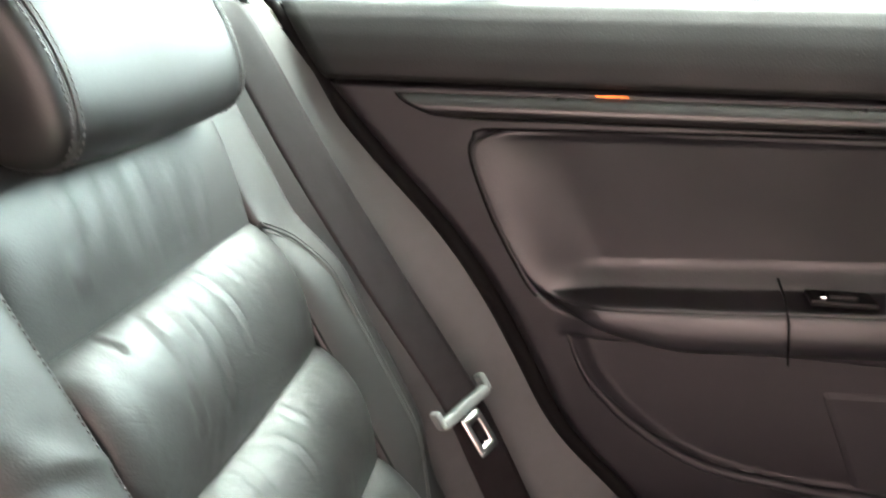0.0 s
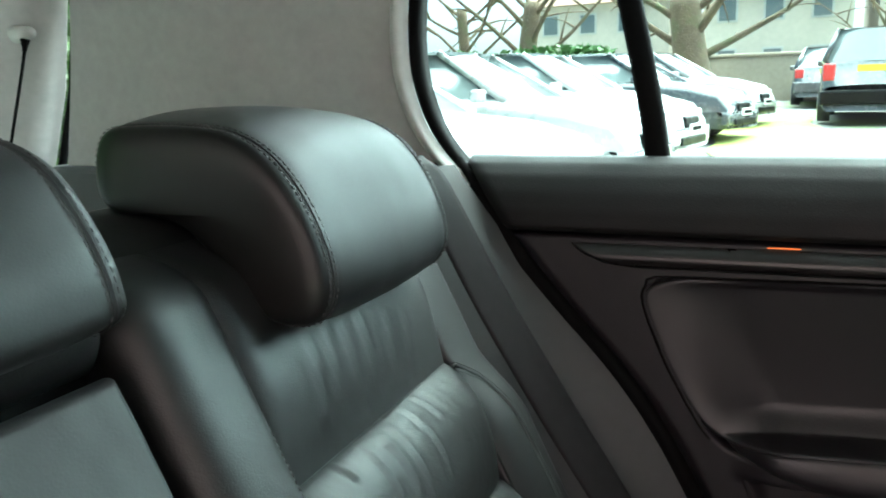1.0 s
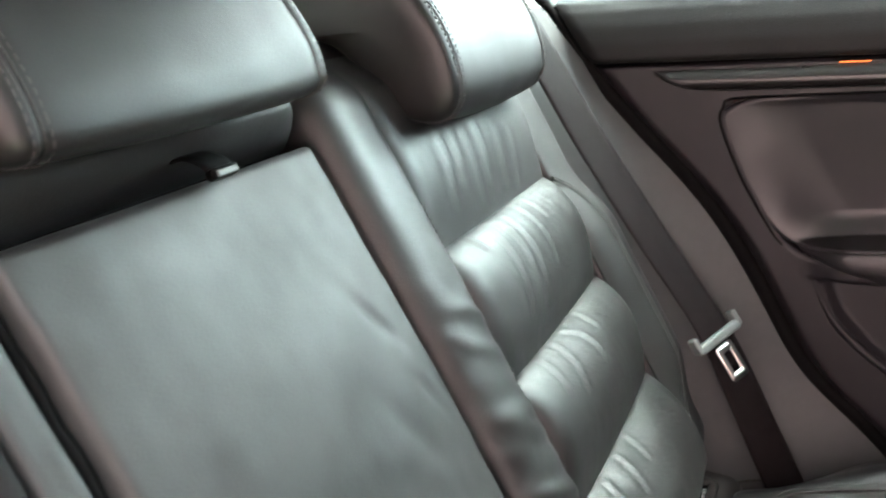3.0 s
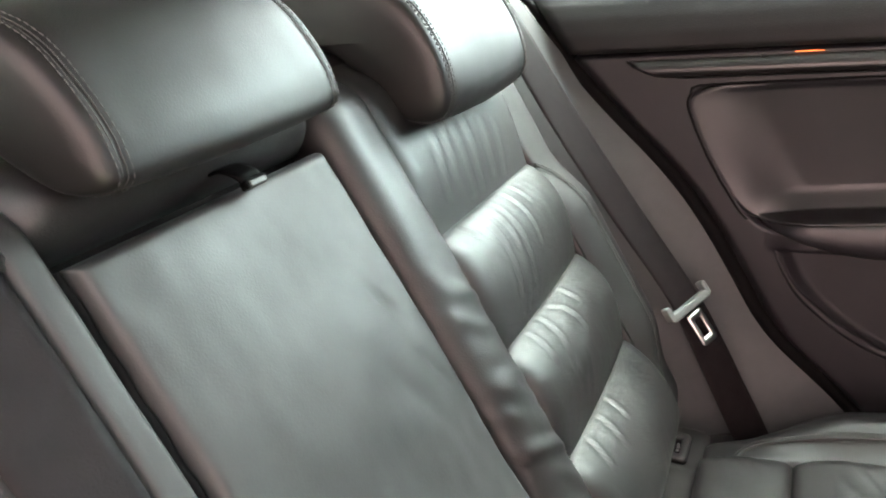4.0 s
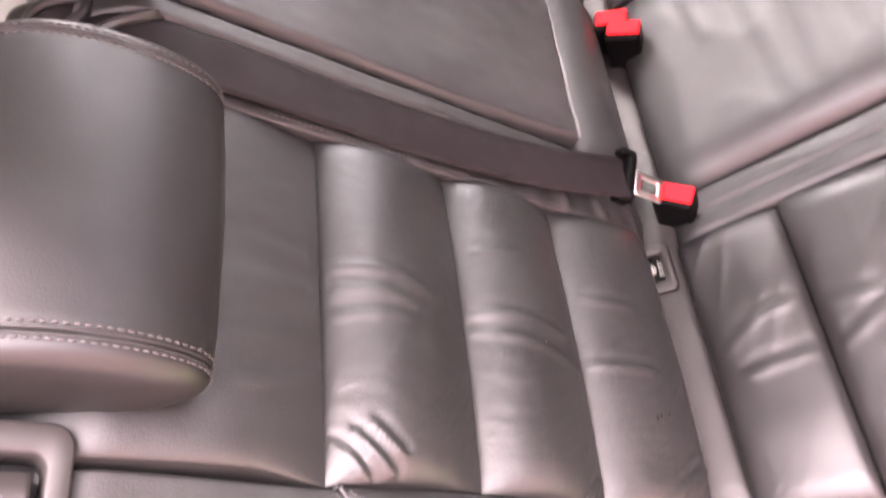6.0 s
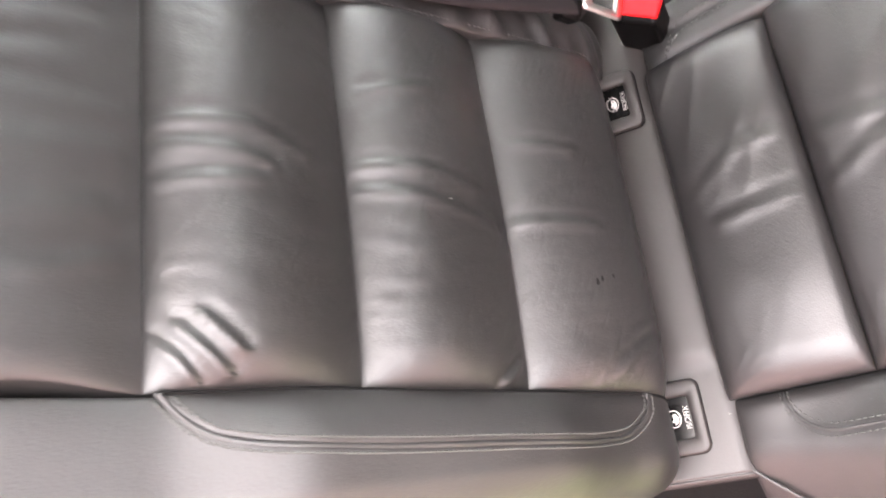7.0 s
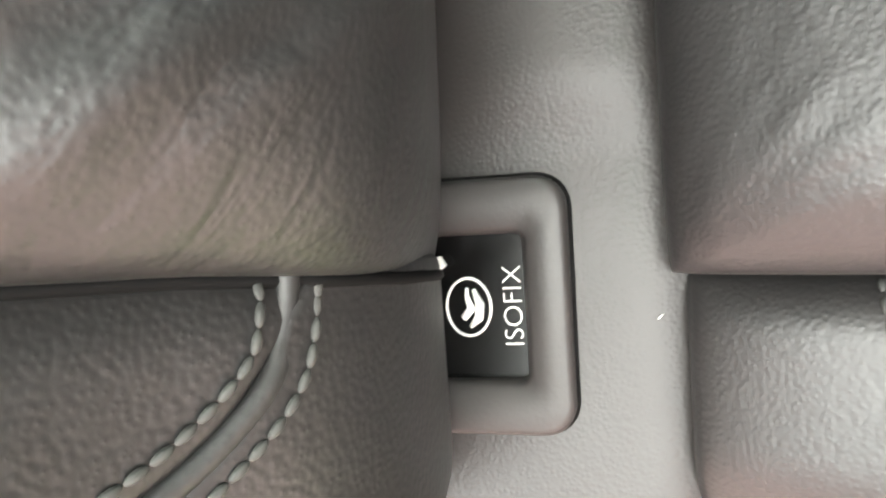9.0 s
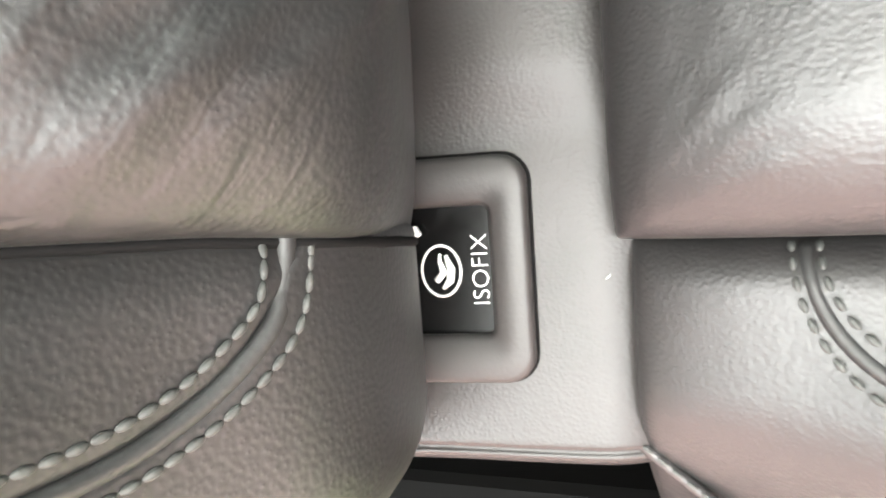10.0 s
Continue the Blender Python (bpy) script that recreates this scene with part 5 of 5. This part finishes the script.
# Unseen block, added in place of front seats to stop low front light.
tagged(part("front_light_block", box((0.1, 1.32, 1.0), (0.78, 0, 0.77), 0.04), CARPET), "unseen dark block added ahead of the bench to stop front light", "partition", kind="structure")
tagged(part("wall_left", box((0.95, 0.06, 0.78), (1.22, 0.7, 0.66), 0.02), DOOR_SOFT), "dark front door trim", "door trim", kind="structure")
tagged(part("wall_right", box((0.85, 0.06, 0.78), (1.3, -0.7, 0.66), 0.02), DOOR_SOFT), "dark front door trim", "door trim", kind="structure")
tagged(part("pillar_left", box((0.1, 0.06, 0.5), (0.79, 0.67, 1.27), 0.02), TRIM_LIGHT), "pale grey centre pillar trim", "pillar trim", kind="structure")
tagged(part("pillar_right", box((0.1, 0.06, 0.9), (0.86, -0.67, 0.95), 0.02), TRIM_LIGHT), "pale grey centre pillar trim", "pillar trim", kind="structure")
tagged(part("wall_rear_right", box((0.55, 0.05, 1.1), (-0.5, -0.69, 0.95), 0.02), HEADLINER), "grey rear side panel", "side panel", kind="structure")
tagged(part("wall_tail", box((0.05, 1.36, 0.7), (-0.93, 0, 0.62), 0.02), CARPET), "dark tailgate lower trim", "tailgate trim", kind="structure")
tagged(part("sill_cover", box((0.62, 0.1, 0.05), (0.1, -0.625, 0.49), 0.012, 3), RUBBER), "matt black sill cover beside the bench", "sill cover", kind="structure")
tagged(part("sill_right", box((0.9, 0.12, 0.06), (0.3, -0.7, 0.3), 0.02), BLACK), "black door sill of the open door", "door sill", kind="structure")


# ---------- outside ----------
def gz(x, y):
    t = y - 2
    return 0.018 * (t + math.sqrt(t * t + 2))


def ground_fn(a, b):
    x, y = -80 + 160 * a, -60 + 160 * b
    return Vector((x, y, gz(x, min(y, 40)) + 0.02 * noise.noise((x * 0.3, y * 0.3, 0))))


tagged(part("ground", sheet(ground_fn, 90, 90, None, False, True), TARMAC), "pale gravel and tarmac car park with grassy patches", "ground", kind="structure")


def far_car(x, y, turn, paint, tall, label, rear=False):
    """A parked car, nose along its own +x, its middle at x, y."""
    body = thing("car", label, "car", "parked cars", at=(x, y, gz(x, y)))
    body.rotation_euler = (0, 0, radians(turn))
    H = tall
    hood = 0.607 * H
    top = [(-2.1, 0.62 * hood), (-2.08, 0.98 * hood), (-1.95, 1.08 * hood), (-1.6, 1.12 * hood), (-0.9, 1.1 * hood), (0.2, 1.08 * hood), (0.9, 1.06 * hood), (1.5, 0.98 * hood), (1.95, 0.84 * hood), (2.1, 0.62 * hood), (2.14, 0.4 * hood)]
    vs, fs = [], []
    for cx, zt in top:
        hw = 0.88 - 0.13 * max(0, abs(cx) - 1.4) ** 1.3
        half = [(0.9, 0.2), (0.98, 0.28), (1.0, 0.45), (1.0, 0.62 * zt), (0.985, 0.86 * zt), (0.95, 0.95 * zt), (0.86, zt), (0.5, zt + 0.02), (0, zt + 0.025)]
        sec = [(-u, z) for u, z in half] + [(u, z) for u, z in reversed(half[:-1])]
        n = len(sec)
        vs += [Vector((cx, hw * u, max(0.2, z))) for u, z in sec]
    for k in range(len(top) - 1):
        for j in range(n - 1):
            fs.append((k * n + j, k * n + j + 1, (k + 1) * n + j + 1, (k + 1) * n + j))
    fs.append(tuple(range(n)))
    fs.append(tuple(range(len(top) * n - 1, (len(top) - 1) * n - 1, -1)))
    part("body", (vs, fs), paint, body)
    b0, b1, r0, r1 = (-2.0, 0.95, -1.7, 0.2) if tall > 1.5 else (-1.85, 0.95, -1.25, 0.15)
    zb, zr = 1.04 * hood, H - 0.02
    gv = []
    for zz, x0, x1, hw in ((zb, b0, b1, 0.82), (zb + (zr - zb) * 0.5, (b0 * 0.45 + r0 * 0.55), (b1 * 0.5 + r1 * 0.5), 0.74), (zr - 0.04, r0, r1, 0.63)):
        for cx, cy in ((x0, -hw), (x1, -hw * 0.92), (x1 + 0.1, 0), (x1, hw * 0.92), (x0, hw), (x0 - 0.06, 0)):
            gv.append(Vector((cx, cy, zz)))
    gf = [(k * 6 + j, k * 6 + (j + 1) % 6, k * 6 + 6 + (j + 1) % 6, k * 6 + 6 + j) for k in range(2) for j in range(6)]
    part("glasshouse", (gv, gf), CAR_GLASS, body, "dark car windows")
    rv = [Vector((r0 - 0.04 + (r1 - r0 + 0.1) * a, (-0.65 + 1.3 * b), zr - 0.05 + 0.07 * math.sin(math.pi * (0.12 + 0.76 * a)) ** 0.5 * math.sin(math.pi * (0.1 + 0.8 * b)) ** 0.4)) for a in [i / 8 for i in range(9)] for b in [j / 8 for j in range(9)]]
    rf = [(i * 9 + j, (i + 1) * 9 + j, (i + 1) * 9 + j + 1, i * 9 + j + 1) for i in range(8) for j in range(8)]
    part("roof", (rv, rf), paint, body)
    for sy in (-1, 1):
        for p0, p1 in (((b1, sy * 0.76, zb), (r1, sy * 0.6, zr - 0.03)), ((b0, sy * 0.8, zb), (r0, sy * 0.6, zr - 0.03)), ((-0.5, sy * 0.83, zb), (-0.5, sy * 0.64, zr - 0.03))):
            part("pillar", tube([p0, p1], [0.05, 0.035], 6), paint, body)
        for cx in (-1.3, 1.32):
            w = part("wheel", tube([(cx, sy * 0.68, 0.32), (cx, sy * 0.88, 0.32)], 0.32, 24), TYRE, body)
            part("rim", tube([(cx, sy * 0.88, 0.32), (cx, sy * 0.895, 0.32)], [0.21, 0.19], 20), ALLOY, w)
        part("headlamp", box((0.16, 0.36, 0.14), (1.98, sy * 0.58, 0.68 * hood), 0.04, 3), LAMP_CLEAR, body)
        part("tail_lamp", box((0.14, 0.2, 0.22 if tall < 1.5 else 0.3), (-2.03, sy * 0.7, 0.86 * hood), 0.03, 3), LAMP_RED, body)
        part("mirror", box((0.1, 0.18, 0.12), (0.75, sy * 0.95, 1.1 * hood), 0.03, 3), paint, body)
        if tall > 1.5:
            part("reflector", box((0.05, 0.2, 0.06), (-2.12, sy * 0.62, 0.5), 0.01), LAMP_RED, body)
    part("grille", box((0.08, 0.62, 0.16), (2.1, 0, 0.58 * hood), 0.03, 2), BLACK, body)
    part("bumper", box((0.14, 1.62, 0.2), (2.08, 0, 0.34), 0.05, 3), paint, body)
    part("intake", box((0.05, 1.1, 0.1), (2.15, 0, 0.3), 0.02), BLACK, body)
    part("rear_bumper", box((0.16, 1.66, 0.26), (-2.08, 0, 0.44), 0.05, 3), BLACK if tall > 1.5 else paint, body)
    part("front_plate", box((0.02, 0.52, 0.11), (2.18, 0, 0.44), 0.004), PLATE_W, body, "pale number plate with a plain bar")
    part("plate_bar", box((0.006, 0.4, 0.05), (2.192, 0, 0.44), 0.001), RUBBER, body)
    part("rear_plate", box((0.02, 0.52, 0.11), (-2.11 - (0.06 if tall < 1.5 else 0.0), 0, 0.92 * hood), 0.004), PLATE_Y, body, "yellow number plate with a plain bar")
    return body


for cx, cy, ct, pt, tl, lb in ((-3.1, 5.3, -6, PAINT_WHITE, 1.44, "white parked hatchback in a row"), (-2.95, 7.8, -7, PAINT_SILVER, 1.45, "silver parked hatchback in a row"),
                               (-2.75, 10.2, -10, PAINT_WHITE, 1.44, "white parked saloon with dark grille"), (-2.2, 13.3, -14, PAINT_DARK, 1.43, "dark parked saloon with white plate"),
                               (-1.9, 16.2, -14, PAINT_SILVER, 1.45, "silver parked car at the row's end")):
    far_car(cx, cy, ct, pt, tl, lb)
far_car(2.1, 17.4, 84, PAINT_DARK, 1.68, "dark blue parked sport utility car seen from behind")
far_car(1.75, 23.0, 86, PAINT_DARK, 1.45, "dark parked car beyond the sport utility car")
far_car(6.5, 19.0, 80, PAINT_SILVER, 1.45, "silver parked car across the yard")


def leaves(name, boxes, count, size, seed, material):
    rg = random.Random(seed)
    vs, fs = [], []
    for (x0, x1, y0, y1, z0, z1), share in boxes:
        for _ in range(int(count * share)):
            fx, fz = rg.random(), rg.random()
            p = Vector((x0 + (x1 - x0) * rg.random(), y0 + (y1 - y0) * rg.random(), z0 + (z1 - z0) * rg.random() ** 0.8))
            lump = noise.noise((p.x * 0.9, p.y * 0.9, p.z * 1.1 + seed))
            p += Vector((lump * 0.25, lump * 0.25, lump * 0.2))
            s = size * rg.uniform(0.6, 1.3)
            d = Vector((rg.gauss(0, 1), rg.gauss(0, 1), rg.gauss(0, 0.7))).normalized()
            e = d.cross(Vector((rg.gauss(0, 1), rg.gauss(0, 1), rg.gauss(0, 1)))).normalized()
            f = d.cross(e)
            o = len(vs)
            vs += [p - d * s, p - d * s * 0.2 + e * s * 0.42 + f * s * 0.1, p + d * s, p - d * s * 0.2 - e * s * 0.42 + f * s * 0.1]
            fs.append((o, o + 1, o + 2, o + 3))
    return vs, fs


hedge = thing("hedge", "dense bright green hedge behind the tailgate", "hedge")
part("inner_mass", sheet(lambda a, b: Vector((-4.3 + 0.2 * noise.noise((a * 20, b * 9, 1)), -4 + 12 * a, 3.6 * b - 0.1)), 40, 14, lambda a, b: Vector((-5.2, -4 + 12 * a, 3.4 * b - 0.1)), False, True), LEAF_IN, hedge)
tagged(part("leaves", leaves("leaves", [((-4.4, -3.7, -4, 8, 0, 3.7), 1.0)], 26000, 0.075, 5, LEAF), LEAF, hedge), kind="stuff")
hedge2 = thing("hedge", "low green hedge behind the parked cars", "hedge")
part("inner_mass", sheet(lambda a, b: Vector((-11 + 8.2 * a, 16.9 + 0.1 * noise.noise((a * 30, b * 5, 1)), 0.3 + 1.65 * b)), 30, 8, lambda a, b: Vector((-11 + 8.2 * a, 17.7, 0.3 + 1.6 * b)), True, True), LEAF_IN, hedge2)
tagged(part("leaves", leaves("leaves", [((-11, -2.8, 16.6, 17.6, 0.4, 2.15), 1.0)], 9000, 0.13, 9, LEAF), LEAF, hedge2), kind="stuff")


def tree(x, y, r, seed, label, lean=0.0):
    rg = random.Random(seed)
    t = thing("tree", label, "tree", "bare trees", at=(x, y, gz(x, y)))
    trunk = [(0, 0, -0.2), (0.02, 0, 0.5), (lean * 0.5, 0.05, 1.6), (lean, 0.1, 2.9)]
    P = spline(trunk, 16)
    part("trunk", tube(P, [r * (1.35 - 0.5 * min(1, k / 5) - 0.012 * k) for k in range(17)], 14), BARK, t)
    pairs = []
    for b in range(7):
        a = b * 2.4 + rg.random()
        s = P[9 + b % 7]
        L = rg.uniform(2.5, 4.5)
        d = Vector((math.cos(a), math.sin(a) * 0.6, rg.uniform(0.35, 1.0)))
        pts = spline([s, s + d * L * 0.3 + Vector((0, 0, 0.1)), s + d * L * 0.65 + Vector((rg.gauss(0, 0.3), 0, 0.3)), s + d * L + Vector((rg.gauss(0, 0.4), 0, 0.8))], 14)
        pairs.append(tube(pts, [r * 0.19 * (1 - k / 15.5) + 0.008 for k in range(15)], 8))
        for c in range(5):
            q = pts[4 + 2 * c]
            e = Vector((rg.gauss(0, 1), rg.gauss(0, 0.7), rg.gauss(0.3, 0.7))).normalized() * rg.uniform(0.7, 1.6)
            tw = spline([q, q + e * 0.5 + Vector((0, 0, 0.06)), q + e], 6)
            pairs.append(tube(tw, [0.035 * (1 - k / 7.5) + 0.004 for k in range(7)], 5))
    part("limbs", join(*pairs), BARK, t)
    return t


tree(-5.9, 20.3, 0.34, 3, "old bare tree with forked mossy trunk behind the hedge", 0.3)
tree(-7.6, 20.8, 0.22, 13, "thin bare tree behind the hedge", -0.2)
tree(-1.65, 22.6, 0.62, 8, "thick bare tree trunk with ivy tint", -0.35)
tree(4.5, 36, 0.25, 21, "slim bare tree in front of the houses", 0.1)
wall = thing("garden_wall", "long pale rendered garden wall across the yard", "wall", kind="structure")
part("wall", box((34, 0.35, 1.5), (5.5, 25.2, gz(0, 25) + 0.55), 0.04), STONE, wall)
part("coping", box((34, 0.45, 0.1), (5.5, 25.2, gz(0, 25) + 1.35), 0.03), STONE, wall)


def house(x, y, w, h, label):
    t = thing("house", label, "house", "far houses", at=(x, y, gz(x, 40) - 0.2))
    part("wall", box((w, 7, h), (0, 0, h / 2), 0.02), HOUSE, t)
    rv = [Vector(v) for v in ((-w / 2 - 0.3, -3.9, h - 0.1), (w / 2 + 0.3, -3.9, h - 0.1), (w / 2 + 0.3, 3.9, h - 0.1), (-w / 2 - 0.3, 3.9, h - 0.1), (-w / 2 - 0.3, 0, h + 2.6), (w / 2 + 0.3, 0, h + 2.6))]
    part("roof", (rv, [(0, 1, 5, 4), (2, 3, 4, 5), (0, 4, 3), (1, 2, 5), (3, 2, 1, 0)], False), ROOF_TILE, t)
    part("chimney", box((0.7, 0.7, 1.6), (w / 3, 0, h + 2.5), 0.03), HOUSE, t)
    for k in range(max(2, int(w / 2.2))):
        for zz in (1.5, 4.0):
            if zz < h - 0.6:
                win_ = part("window", box((1.0, 0.12, 1.2), (-w / 2 + 1.2 + k * 2.2, -3.5, zz), 0.02), TRIM_LIGHT, t)
                part("pane", box((0.8, 0.1, 1.0), (-w / 2 + 1.2 + k * 2.2, -3.53, zz), 0.01), CAR_GLASS, win_)
    return t


for hx_, hy_, hw_, hh_ in ((-9, 50, 8, 5.2), (0.5, 47, 7, 5.0), (8.6, 47.5, 7, 5.4), (17, 49, 8, 5.0), (27, 50, 8, 5.2)):
    house(hx_, hy_, hw_, hh_, "pale terraced house with brown roof behind the wall")

tagged(part("verge", sheet(lambda a, b: Vector((-0.5 + 1.5 * a + 0.25 * noise.noise((b * 5, 1.7, a)), 10 + 7 * b, gz(0, 10 + 7 * b) + 0.03)), 12, 24, None, False, True),
            mat("yellowish grass", (0.3, 0.33, 0.08), 0.9, var=0.3, var_scale=3, bump=0.6, bump_scale=30, bump_dist=0.02)), "yellowish green grass strip beside the parked cars", "grass", kind="structure")
# Unseen wall, added to hold back the near sky and bounce pink.
near = thing("building", "unseen pinkish wall added to block sky and bounce pink light", "building", kind="structure")
part("wall", box((26, 0.4, 5.4), (2, -3.8, 2.6), 0.02), BOUNCE_WALL, near)
